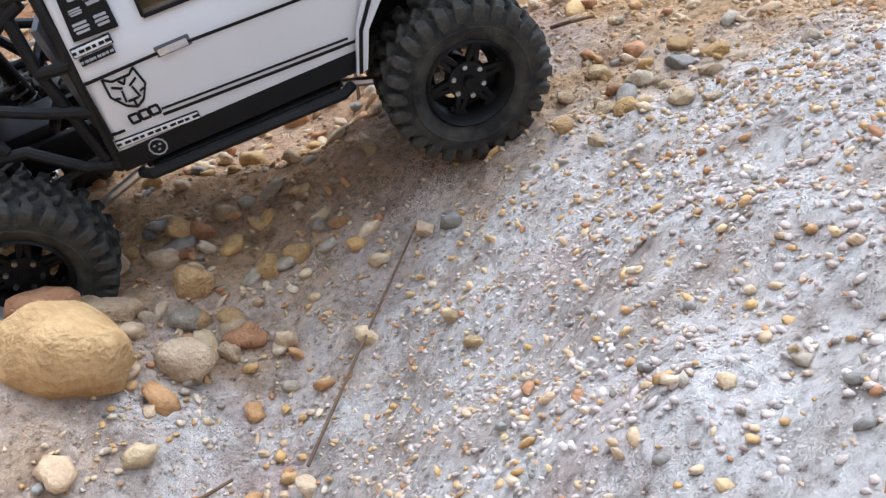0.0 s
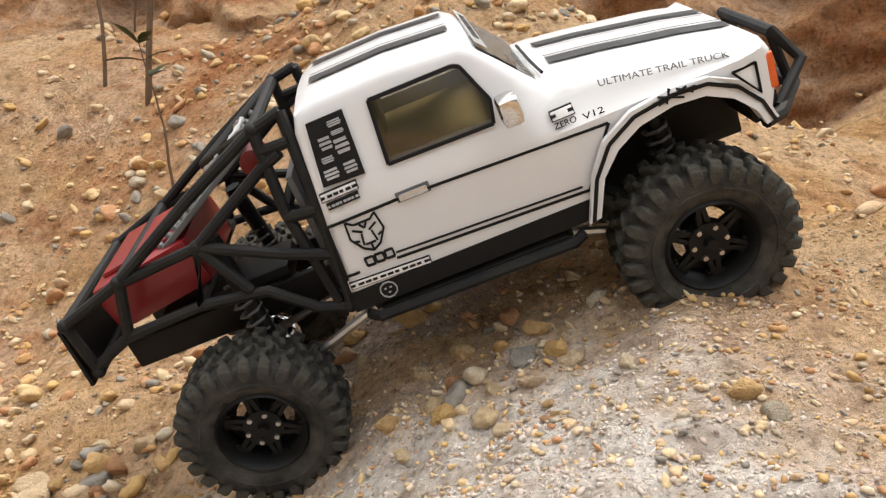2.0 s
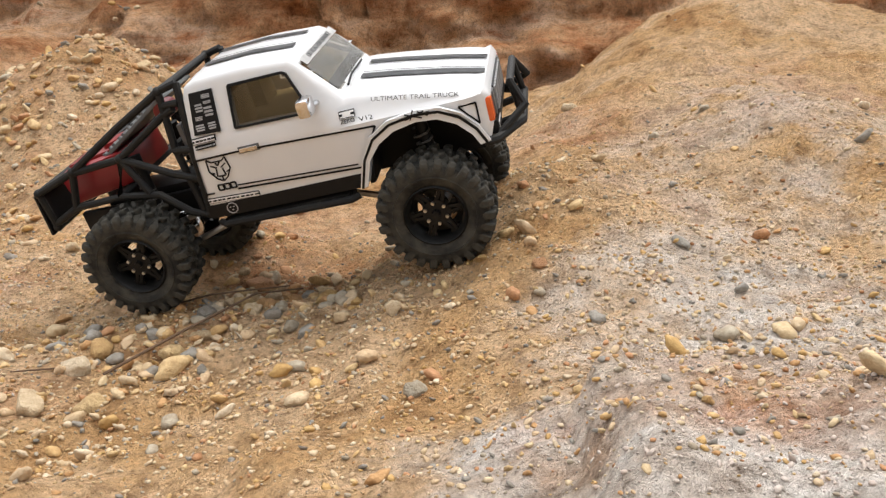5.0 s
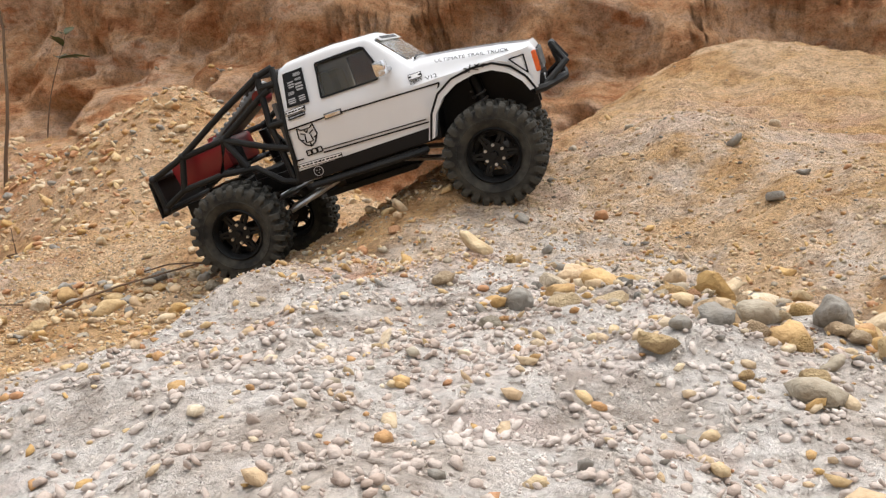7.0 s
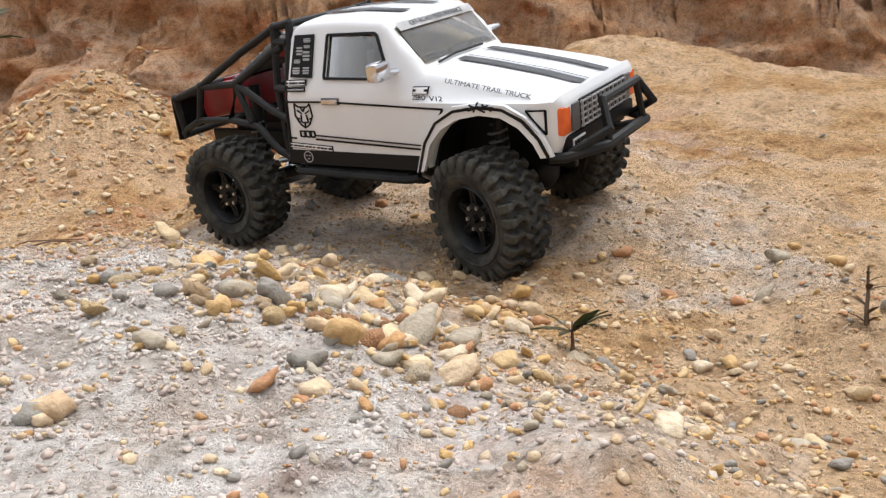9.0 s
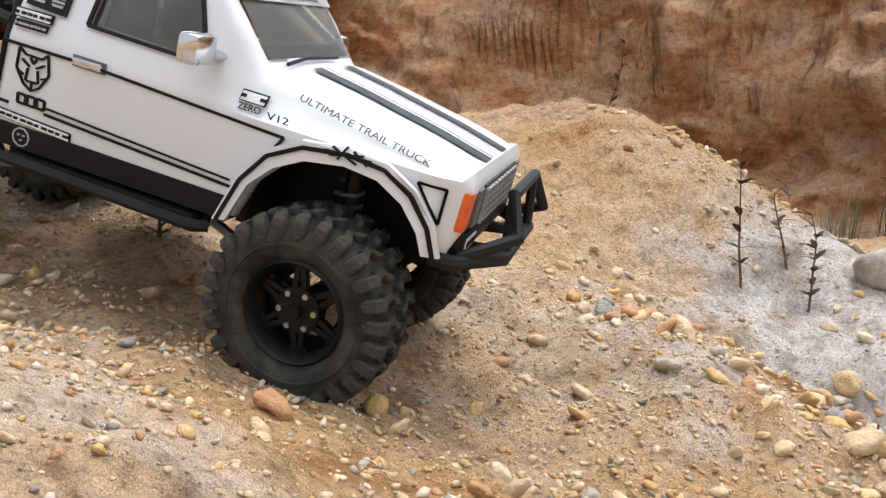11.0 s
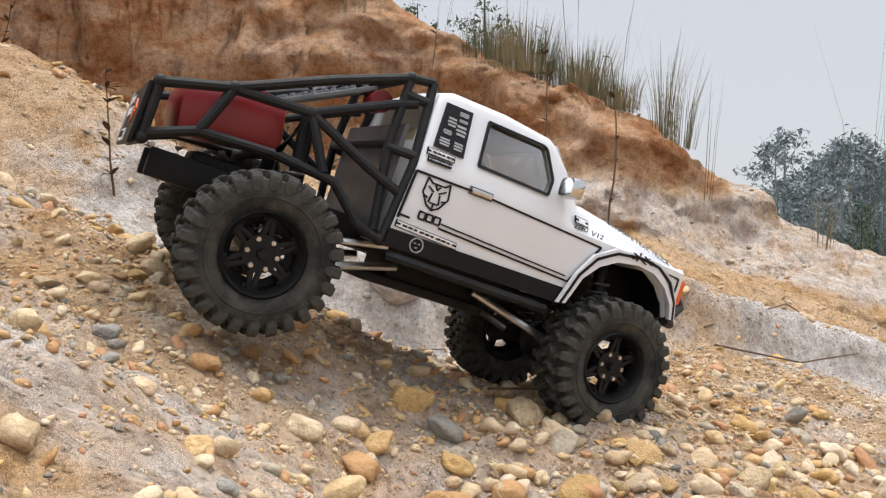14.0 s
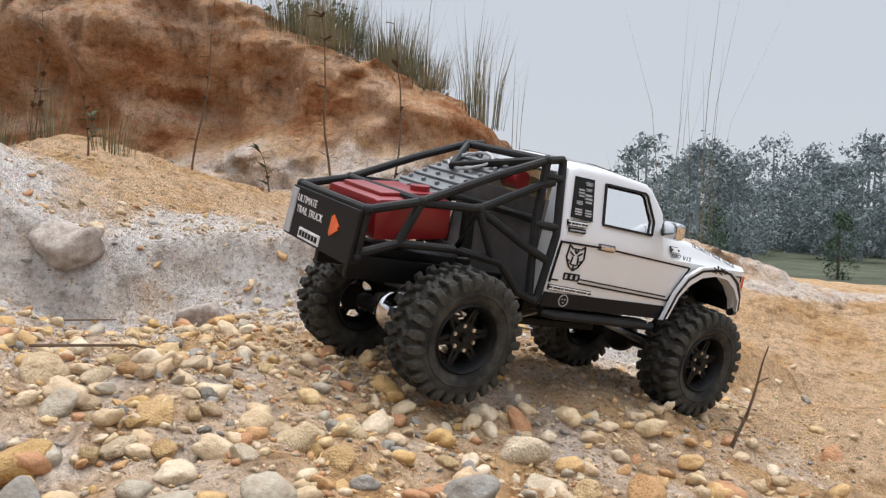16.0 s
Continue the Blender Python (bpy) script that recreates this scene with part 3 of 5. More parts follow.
QUARTER = [(0.104, 0.135), (0.131, 0.1338), (0.1325, 0.1727), (0.1085, 0.1725)]
for s in (-1, 1):
    q = decal("quarter_window", QUARTER, TRIM, 0.0004, truck, s, label="black quarter window panel with pale badges")
    w = decal("door_window", DOORGLASS, GLASS, -0.0035, truck, s, label="smoked clear door window")
    w.visible_shadow = False
    for i in range(len(DOORGLASS)):
        a, b = DOORGLASS[i], DOORGLASS[(i + 1) % len(DOORGLASS)]
        decal("window_seal", bar(*a, *b, 0.0022), TRIM, 0.0002, truck, s)
    if s == -1:
        for (cx, cz, hw, hh) in [(0.1155, 0.158, 0.0042, 0.0042), (0.125, 0.1675, 0.0048, 0.002), (0.125, 0.162, 0.0044, 0.0014), (0.1245, 0.1535, 0.0048, 0.005), (0.113, 0.149, 0.0042, 0.002), (0.112, 0.1405, 0.005, 0.0034), (0.1245, 0.1405, 0.0044, 0.0036)]:
            for j in (-0.75, -0.1, 0.55):
                decal("badge", [(cx - hw * (1 - 0.3 * abs(j)), cz + hh * j), (cx + hw * (1 - 0.3 * abs(j)), cz + hh * j), (cx + hw * 0.85, cz + hh * (j + 0.38)), (cx - hw * 0.85, cz + hh * (j + 0.38))], GREYDECAL, 0.0011, q)
    # rocker panel
    decal("rocker_panel", [(0.0885, 0.0497), (0.249, 0.0502), (0.2565, 0.0525), (0.2535, 0.0640), (0.0895, 0.0635)], TRIM, 0.0005, truck, s, label="black lower sill")
    # arch trim and flare
    out = [(0.2485, 0.0505), (0.2585, 0.079), (0.2715, 0.0990), (0.292, 0.1105), (0.319, 0.1140), (0.342, 0.1120), (0.360, 0.1025), (0.3735, 0.086), (0.3805, 0.0685)]
    decal("wheel_arch_flare", ARCH + out[::-1], PAINT, 0.004, truck, s, thick=0.003, label="white flared wheel arch")
    mid = [((a[0] * 0.35 + b[0] * 0.65), (a[1] * 0.35 + b[1] * 0.65)) for a, b in zip(ARCH, out)]
    for a, b in zip(mid, mid[1:]):
        decal("arch_stripe", bar(*a, *b, 0.0024), TRIM, 0.0072, truck, s)
    # flank lines
    for a, b, wd in [((0.0955, 0.1115), (0.144, 0.112), 0.0017), ((0.163, 0.1115), (0.279, 0.1068), 0.0017), ((0.279, 0.1068), (0.256, 0.0700), 0.0017), ((0.0955, 0.1115), (0.0925, 0.073), 0.0017),
                     ((0.256, 0.0700), (0.1275, 0.0752), 0.0016), ((0.1285, 0.0790), (0.252, 0.0738), 0.0011), ((0.0925, 0.0757), (0.102, 0.0755), 0.0016)]:
        decal("flank_line", bar(*a, *b, wd), TRIM, 0.0005, truck, s)
    # handle, mirror
    part("handle_recess", box(bmesh.new(), (0.1535, s * yside(0.15, 0.1075, 0.0002), 0.1125), (0.022, 0.0016, 0.0068), bevel=0.0006), STRIPE, truck, "", True)
    h = part("door_handle", box(bmesh.new(), (0.1535, s * yside(0.15, 0.1075, 0.0018), 0.1125), (0.019, 0.0036, 0.0045), bevel=0.0012), CHROME, truck, "chrome door handle", True)
    bm = box(bmesh.new(), (0.225, s * 0.1005, 0.142), (0.013, 0.022, 0.017), bevel=0.004)
    mir = part("door_mirror", bm, CHROME, truck, "chrome door mirror on a stalk", True)
    part("mirror_stalk", tube(bmesh.new(), [(0.231, s * 0.078, 0.138), (0.227, s * 0.093, 0.140)], 0.003), CHROME, mir)
    # lamps
    part("indicator_lens", box(bmesh.new(), (0.3815, s * 0.0715, 0.0952), (0.013, 0.015, 0.0235), bevel=0.002), ORANGE, truck, "orange corner lamp lens", True)
    part("headlight", box(bmesh.new(), (0.3875, s * 0.0565, 0.0952), (0.004, 0.014, 0.023), bevel=0.001), STRIPE, truck, "grey rectangular headlight", True)
    frame_bars("lamp_line", [(0.3585, 0.1062), (0.3745, 0.106), (0.3742, 0.086)], 0.0014, TRIM, 0.001, truck)
    # slider
    bm = tube(bmesh.new(), [(0.096, s * 0.086, 0.043), (0.103, s * 0.094, 0.043), (0.236, s * 0.094, 0.0415), (0.243, s * 0.088, 0.042)], 0.0038)
    tube(bm, [(0.1, s * 0.078, 0.044), (0.238, s * 0.078, 0.0425)], 0.0036)
    for k in range(9):
        box(bm, (0.107 + k * 0.0158, s * 0.086, 0.0432), (0.0042, 0.018, 0.003))
    box(bm, (0.17, s * 0.086, 0.0452), (0.128, 0.010, 0.0022))
    part("rock_slider", bm, PLASTIC, truck, "black tubular rock slider", True)

# stickers on the flank that carry no readable plain words
def sticker(name, x0, z0, x1, z1, mat, rim=None, bars=0, barmat=None, parent=truck, dz=0.0):
    ob = decal(name, [(x0, z0), (x1, z0 + dz), (x1, z1 + dz), (x0, z1)], rim or mat, 0.0006, parent)
    if rim:
        e = 0.0006
        decal("face", [(x0 + e, z0 + e), (x1 - e, z0 + dz + e), (x1 - e, z1 + dz - e), (x0 + e, z1 - e)], mat, 0.0011, ob)
    for i in range(bars):
        a = x0 + (x1 - x0) * (i + 0.12) / bars
        b = x0 + (x1 - x0) * (i + (0.9 if i % 3 else 0.7)) / bars
        zz = dz * (a - x0) / (x1 - x0)
        decal("mark", [(a, z0 + zz + (z1 - z0) * 0.36), (b, z0 + zz + (z1 - z0) * 0.36), (b, z0 + zz + (z1 - z0) * 0.66), (a, z0 + zz + (z1 - z0) * 0.66)], barmat, 0.0016, ob)
    return ob


sticker("sticker", 0.0995, 0.1268, 0.1240, 0.1322, WHITE, TRIM, 6, TRIM, dz=0.0004)
sticker("sticker", 0.1015, 0.1215, 0.1225, 0.1255, TRIM, None, 8, GREYDECAL, dz=0.0004)
sticker("sticker", 0.0925, 0.0658, 0.147, 0.0712, WHITE, TRIM, 11, TRIM, dz=-0.0022)
sticker("sticker", 0.2475, 0.1195, 0.2625, 0.1255, WHITE, TRIM, 3, TRIM, dz=-0.0004)
for k in range(10):
    a, r = 2 * math.pi * k / 10, 0.0056
    decal("round_badge", bar(0.1142 + r * math.cos(a), 0.0572 + r * math.sin(a), 0.1142 + r * math.cos(a + 0.63), 0.0572 + r * math.sin(a + 0.63), 0.0008), GREYDECAL, 0.0013, truck)
for dx, dz in ((-0.0018, 0.0012), (0.0018, 0.0012), (0.0, -0.002)):
    decal("round_badge", bar(0.1142 + dx - 0.0008, 0.0572 + dz, 0.1142 + dx + 0.0008, 0.0572 + dz, 0.0009), GREYDECAL, 0.0013, truck)
# painted arrowhead decal above the arch
for x0, z0, x1, z1 in [(0.306, 0.1095, 0.333, 0.1105), (0.310, 0.1125, 0.325, 0.1065), (0.314, 0.1065, 0.318, 0.1145), (0.322, 0.113, 0.331, 0.1075), (0.309, 0.1075, 0.328, 0.1122)]:
    decal("arch_decal", bar(x0, z0, x1, z1, 0.0011), TRIM, 0.0078, truck)
# striped animal-head emblem as plain strokes
for x0, z0, x1, z1 in [(0.103, 0.103, 0.107, 0.1), (0.107, 0.1, 0.117, 0.1), (0.117, 0.1, 0.1205, 0.103), (0.103, 0.103, 0.102, 0.092), (0.1205, 0.103, 0.122, 0.092), (0.102, 0.092, 0.107, 0.084),
                       (0.122, 0.092, 0.117, 0.084), (0.107, 0.084, 0.112, 0.081), (0.117, 0.084, 0.112, 0.081), (0.105, 0.097, 0.11, 0.094), (0.119, 0.097, 0.114, 0.094), (0.109, 0.093, 0.108, 0.086),
                       (0.115, 0.093, 0.116, 0.086), (0.109, 0.086, 0.115, 0.086), (0.112, 0.086, 0.112, 0.082), (0.11, 0.099, 0.112, 0.096), (0.114, 0.099, 0.112, 0.096), (0.104, 0.09, 0.1065, 0.089), (0.12, 0.09, 0.1175, 0.089)]:
    decal("emblem_stroke", bar(*[0.1168 + 1.12 * (v - 0.112) if i % 2 == 0 else 0.0982 + 1.08 * (v - 0.092) for i, v in enumerate((x0, z0, x1, z1))], 0.0012), TRIM, 0.0006, truck)
for k in range(3):
    x = 0.1085 + k * 0.0066
    frame_bars("emblem_letter_block", [(x, 0.0775), (x + 0.0054, 0.0773), (x + 0.0054, 0.0828), (x, 0.083)], 0.0014, TRIM, 0.0006, truck)


def words(text, size, m, mat, parent, squash=1.0):
    cu = bpy.data.curves.new("lettering", "FONT")
    cu.body, cu.size, cu.align_x, cu.align_y, cu.extrude = text, size, "CENTER", "CENTER", 0.0002
    tmp = new("lettering", cu)
    me = bpy.data.meshes.new_from_object(tmp.evaluated_get(bpy.context.evaluated_depsgraph_get()))
    bpy.data.objects.remove(tmp)
    me.materials.append(mat)
    ob = new("lettering", me)
    ob.parent = parent
    ob.matrix_basis = m @ Matrix.Diagonal((1, squash, 1, 1))
    return ob


words("V12", 0.0085, pose(0.2725, -yside(0.2725, 0.1155, 0.001), 0.1155, 90, 0, 0), TRIM, truck, 0.7)
words("ZERO", 0.0056, pose(0.2548, -yside(0.2548, 0.116, 0.001), 0.1165, 90, 0, 0), TRIM, truck)
words("ULTIMATE TRAIL TRUCK", 0.0074, pose(0.321, -0.0815, 0.1232, 56, 10, 1.5), STRIPE, truck, 0.8)
# bonnet and roof stripes
def top_z(x):
    pts = [(0.115, 0.1865), (0.165, 0.1875), (0.211, 0.184)] if x < 0.23 else [(0.262, 0.1395), (0.296, 0.1345), (0.35, 0.1245), (0.384, 0.1165)]
    return float(np.interp(x, [p[0] for p in pts], [p[1] for p in pts]))


for y0, y1, mat in [(0.019, 0.033, STRIPE), (0.0125, 0.0148, STRIPE), (-0.033, -0.019, STRIPE), (-0.0148, -0.0125, STRIPE)]:
    for xs in ([0.115, 0.13, 0.165, 0.19, 0.21], [0.264, 0.296, 0.32, 0.35, 0.37, 0.383]):
        bm = bmesh.new()
        row = [[bm.verts.new((x, y, top_z(x) + 0.0011 - 0.004 * (y / HALF) ** 2)) for y in (y0, (y0 + y1) / 2, y1)] for x in xs]
        for A, B in zip(row, row[1:]):
            for k in range(2):
                bm.faces.new((A[k], B[k], B[k + 1], A[k + 1]))
        bmesh.ops.solidify(bm, geom=bm.faces[:], thickness=0.0005)
        part("stripe", bm, mat, truck, "dark grey racing stripe")
# windscreen with a white banner
def pane(name, x0, z0, x1, z1, w0, w1, mat, lift, label=""):
    bm = bmesh.new()
    n = Vector((z0 - z1, 0, x1 - x0)).normalized()
    n = n if n.x > 0 else -n
    q = [Vector((x0, -w0, z0)), Vector((x0, w0, z0)), Vector((x1, w1, z1)), Vector((x1, -w1, z1))]
    vs = [bm.verts.new(v + n * lift) for v in q]
    bm.faces.new(vs)
    bmesh.ops.solidify(bm, geom=bm.faces[:], thickness=0.0008)
    return part(name, bm, mat, truck, label)


scr = pane("windscreen", 0.2212, 0.1752, 0.2512, 0.1408, 0.0632, 0.0637, GLASS, 0.0, "smoked clear windscreen")
scr.visible_shadow = False
pane("windscreen_banner", 0.2205, 0.1772, 0.2268, 0.1701, 0.0635, 0.0637, WHITE, 0.0012, "white windscreen banner")
words("OFF-ROAD PERFORMANCE", 0.0074, Matrix.Translation((0.2250, 0, 0.1748)) @ Euler((radians(49), 0, radians(90))).to_matrix().to_4x4(), STRIPE, truck)
part("wiper", tube(bmesh.new(), [(0.2555, -0.05, 0.1405), (0.2535, -0.02, 0.143), (0.254, 0.03, 0.1425)], 0.0012, 6), TRIM, truck)
# cockpit
bm = box(bmesh.new(), (0.17, 0, 0.108), (0.14, 0.15, 0.03), bevel=0.006)
for s in (-1, 1):
    box(bm, (0.135, s * 0.036, 0.137), (0.02, 0.04, 0.05), bevel=0.006)
part("cockpit", bm, SEATING, truck, "cream moulded cockpit with two seats", True)
part("dashboard", box(bmesh.new(), (0.235, 0, 0.125), (0.03, 0.14, 0.02), bevel=0.005), TRIM, truck, "", True)
# grille
bm = box(bmesh.new(), (0.3875, 0, 0.0952), (0.004, 0.098, 0.025))
part("grille", bm, TRIM, truck, "dark front grille")
for k in range(5):
    part("grille_bar", box(bmesh.new(), (0.3902, 0, 0.0852 + k * 0.005), (0.002, 0.098, 0.0012)), GREYDECAL, truck)
for k in range(11):
    part("grille_upright", box(bmesh.new(), (0.3905, -0.047 + k * 0.0094, 0.0952), (0.002, 0.0011, 0.0225)), GREYDECAL, truck)
part("valance", box(bmesh.new(), (0.382, 0, 0.0745), (0.014, 0.142, 0.014), bevel=0.003), TRIM, truck, "black front valance", True)
sk = part("sticker", box(bmesh.new(), (0.3895, -0.054, 0.0745), (0.0008, 0.024, 0.007)), WHITE, truck, "white badge on the front valance")
for k in range(4):
    part("mark", box(bmesh.new(), (0.3902, -0.0625 + k * 0.0058, 0.0745), (0.0006, 0.0042, 0.0036)), TRIM, sk)
# bull bar
bm = bmesh.new()
tube(bm, [(0.374, -0.081, 0.0655), (0.386, -0.076, 0.065), (0.410, -0.046, 0.068), (0.410, 0.046, 0.068), (0.386, 0.076, 0.065), (0.374, 0.081, 0.0655)], 0.0046)
tube(bm, [(0.388, -0.070, 0.067), (0.416, -0.050, 0.084), (0.405, -0.040, 0.105), (0.405, 0.040, 0.105), (0.416, 0.050, 0.084), (0.388, 0.070, 0.067)], 0.0040)
for s in (-1, 1):
    tube(bm, [(0.410, s * 0.040, 0.068), (0.405, s * 0.037, 0.105)], 0.0034)
    tube(bm, [(0.35, s * 0.03, 0.056), (0.410, s * 0.03, 0.068)], 0.004)
part("bull_bar", bm, PLASTIC, truck, "black tubular bull bar", True)

# cage bed
CAGE = []
for s in (-1, 1):
    CAGE += [[(0.096, s * 0.064, 0.184), (0.076, s * 0.066, 0.180), (0.019, s * 0.067, 0.155), (-0.048, s * 0.068, 0.122), (-0.096, s * 0.067, 0.1075)],
             [(0.086, s * 0.070, 0.162), (0.0705, s * 0.069, 0.156), (0.010, s * 0.070, 0.125), (-0.048, s * 0.068, 0.121)],
             [(0.096, s * 0.064, 0.184), (0.094, s * 0.082, 0.115), (0.087, s * 0.084, 0.052)],
             [(0.076, s * 0.066, 0.180), (0.073, s * 0.073, 0.125), (0.080, s * 0.080, 0.058)],
             [(0.010, s * 0.070, 0.125), (0.062, s * 0.078, 0.101), (0.090, s * 0.082, 0.091)],
             [(0.010, s * 0.070, 0.125), (-0.006, s * 0.072, 0.087), (-0.062, s * 0.068, 0.084), (-0.096, s * 0.064, 0.070)],
             [(-0.006, s * 0.072, 0.087), (0.04, s * 0.078, 0.082), (0.066, s * 0.08, 0.058), (0.087, s * 0.083, 0.052)],
             [(-0.096, s * 0.067, 0.1075), (-0.096, s * 0.064, 0.066)],
             [(-0.048, s * 0.068, 0.121), (-0.062, s * 0.068, 0.084)],
             [(0.075, s * 0.068, 0.166), (0.094, s * 0.070, 0.166)], [(0.072, s * 0.074, 0.122), (0.094, s * 0.081, 0.122)],
             [(0.010, s * 0.070, 0.125), (0.03, s * 0.077, 0.086)]]
CAGE += [[(0.076, -0.066, 0.180), (0.076, 0.066, 0.180)], [(-0.048, -0.068, 0.122), (-0.048, 0.068, 0.122)], [(-0.096, -0.067, 0.1075), (-0.096, 0.067, 0.1075)],
         [(-0.096, -0.064, 0.066), (-0.096, 0.064, 0.066)], [(0.076, -0.064, 0.180), (0.019, 0.0, 0.156), (0.076, 0.064, 0.180)], [(0.084, -0.08, 0.055), (0.084, 0.08, 0.055)],
         [(-0.006, -0.072, 0.087), (-0.006, 0.072, 0.087)], [(0.073, -0.073, 0.125), (0.073, 0.073, 0.125)]]
for c in CAGE:
    part("cage_tube", tube(bmesh.new(), c, 0.0039, 9), PLASTIC, truck, "", True)
for s in (-1, 1):
    for p in [(0.076, s * 0.066, 0.180), (-0.048, s * 0.068, 0.122), (-0.096, s * 0.067, 0.1075), (0.086, s * 0.083, 0.053), (-0.096, s * 0.064, 0.067), (0.010, s * 0.070, 0.125)]:
        bm = bmesh.new()
        bmesh.ops.create_icosphere(bm, subdivisions=2, radius=0.0052, matrix=Matrix.Translation(p))
        part("cage_joint", bm, PLASTIC, truck, "", True)
tail = part("tail_plate", box(bmesh.new(), (0, 0, 0), (0.003, 0.138, 0.046), bevel=0.001), TRIM, truck, "black tail plate with white lettering")
tail.matrix_basis = pose(-0.102, 0, 0.083, 0, 2, 0)
tm = Euler((radians(90), 0, radians(-90))).to_matrix().to_4x4()
words("ULTIMATE", 0.0092, Matrix.Translation((-0.0022, 0.031, 0.013)) @ tm, WHITE, tail)
words("TRAIL TRUCK", 0.0092, Matrix.Translation((-0.0022, 0.0215, 0.003)) @ tm, WHITE, tail)
bm = bmesh.new()
bmesh.ops.create_cone(bm, cap_ends=True, segments=3, radius1=0.0125, radius2=0.0125, depth=0.0012, matrix=Matrix.Translation((-0.002, -0.030, 0.002)) @ Matrix.Rotation(math.pi / 2, 4, "Y") @ Matrix.Rotation(math.pi, 4, "Z"))
bmesh.ops.bevel(bm, geom=[e for e in bm.edges if abs(e.verts[0].co.x - e.verts[1].co.x) > 0.001], offset=0.003, segments=3, affect="EDGES")
part("warning_badge", bm, ORANGE, tail, "orange three-sided badge")
bm = box(bmesh.new(), (-0.002, 0.012, -0.016), (0.0012, 0.044, 0.0095), bevel=0.0003)
st = part("sticker", bm, WHITE, tail, "white badge")
for k in range(6):
    part("mark", box(bmesh.new(), (-0.003, 0.0285 - k * 0.0066, -0.016), (0.0006, 0.0042, 0.005)), TRIM, st)
part("light_strip", box(bmesh.new(), (-0.002, 0.061, 0), (0.0014, 0.013, 0.042), bevel=0.0004), GREYDECAL, tail, "pale grey side strip")
fuel = part("fuel_cell", box(bmesh.new(), (0, 0, 0), (0.078, 0.098, 0.037), bevel=0.007), RED, truck, "red moulded fuel box", True)
fuel.matrix_basis = pose(-0.039, 0, 0.1035, 0, -8, 0)
part("fuel_cell_lid", box(bmesh.new(), (0, 0, 0.0195), (0.058, 0.074, 0.005), bevel=0.002), RED, fuel, "", True)
bm = bmesh.new()
bmesh.ops.create_cone(bm, cap_ends=True, segments=20, radius1=0.009, radius2=0.009, depth=0.008, matrix=Matrix.Translation((0.02, -0.02, 0.0225)))
part("filler_cap", bm, RED, fuel, "", True)
# sand boards strapped on the slant of the cage
board = part("sand_board", box(bmesh.new(), (0, 0, 0), (0.1, 0.088, 0.004), bevel=0.001), BOARD, truck, "grey ribbed recovery board", True)
board.matrix_basis = pose(0.016, 0.0, 0.143, 0, -29, 0)
for i in range(6):
    part("board_rib", box(bmesh.new(), (-0.042 + i * 0.0168, 0, 0.003), (0.004, 0.084, 0.003), bevel=0.0008), BOARD, board)
    for j in range(4):
        bm = bmesh.new()
        bmesh.ops.create_cone(bm, cap_ends=True, segments=10, radius1=0.0026, radius2=0.002, depth=0.003, matrix=Matrix.Translation((-0.034 + i * 0.0165, -0.036 + j * 0.024, 0.0035)))
        part("board_stud", bm, BOARD, board)
coil = bmesh.new()
tube(coil, [(0.03 + (0.02 + 0.0015 * math.sin(k * 1.7)) * math.cos(k * 0.42), (0.026 + 0.002 * math.cos(k * 2.3)) * math.sin(k * 0.42), 0.0075 + 0.001 * math.sin(k * 3.1)) for k in range(62)], 0.0011, 6)
part("rope_coil", coil, GREYDECAL, board, "grey coiled tow cable", True)
part("red_bottle", tube(bmesh.new(), [(0.064, -0.052, 0.157), (0.064, -0.03, 0.157)], 0.009, 14), RED, truck, "small red extinguisher", True)
part("rear_bulkhead", box(bmesh.new(), (0.084, 0, 0.1), (0.004, 0.14, 0.09)), STRIPE, truck, "dark grey cab rear panel")
# chassis
for s in (-1, 1):
    part("chassis_rail", box(bmesh.new(), (0.145, s * 0.03, 0.054), (0.46, 0.008, 0.022), bevel=0.002), TRIM, truck, "", True)
    part("rear_link", tube(bmesh.new(), [(0.008, s * 0.066, 0.008), (0.12, s * 0.05, 0.036)], 0.0034), STEEL, truck, "bright steel lower link", True)
    part("upper_link", tube(bmesh.new(), [(0.01, s * 0.03, 0.03), (0.11, s * 0.045, 0.05)], 0.003), STEEL, truck, "", True)
    part("front_link", tube(bmesh.new(), [(0.3, s * 0.06, 0.010), (0.2, s * 0.04, 0.036)], 0.0034), STEEL, truck, "", True)
    for x, top in ((0.318, 0.1), (0.02, 0.12)):
        sh = part("shock_body", tube(bmesh.new(), [(x, s * 0.058, 0.045), (x - 0.006, s * 0.05, top)], 0.0062, 14), TRIM, truck, "black shock absorber", True)
        co = [(x + 0.0085 * math.cos(k * 0.9) - 0.0001 * k, s * 0.056 + 0.0085 * math.sin(k * 0.9), 0.02 + k * 0.0011) for k in range(60)]
        part("spring", tube(bmesh.new(), co, 0.0012, 6), STRIPE, sh, "", True)
for s in (-1, 1):
    part("inner_fender", slab(bmesh.new(), [(0.255, 0.048), (0.262, 0.09), (0.29, 0.110), (0.345, 0.110), (0.369, 0.088), (0.3735, 0.066), (0.3685, 0.066), (0.364, 0.085), (0.342, 0.105), (0.294, 0.105), (0.268, 0.088), (0.260, 0.048)],
                              s * 0.03, s * 0.079), TRIM, truck, "black wheel arch liner")
    part("inner_wall", box(bmesh.new(), (0.314, s * 0.033, 0.078), (0.11, 0.003, 0.055)), TRIM, truck)
part("gearbox", box(bmesh.new(), (0.17, 0, 0.035), (0.1, 0.06, 0.03), bevel=0.006), TRIM, truck, "", True)
part("skid_plate", box(bmesh.new(), (0.155, 0, 0.022), (0.12, 0.08, 0.008), bevel=0.003), PLASTIC, truck, "", True)
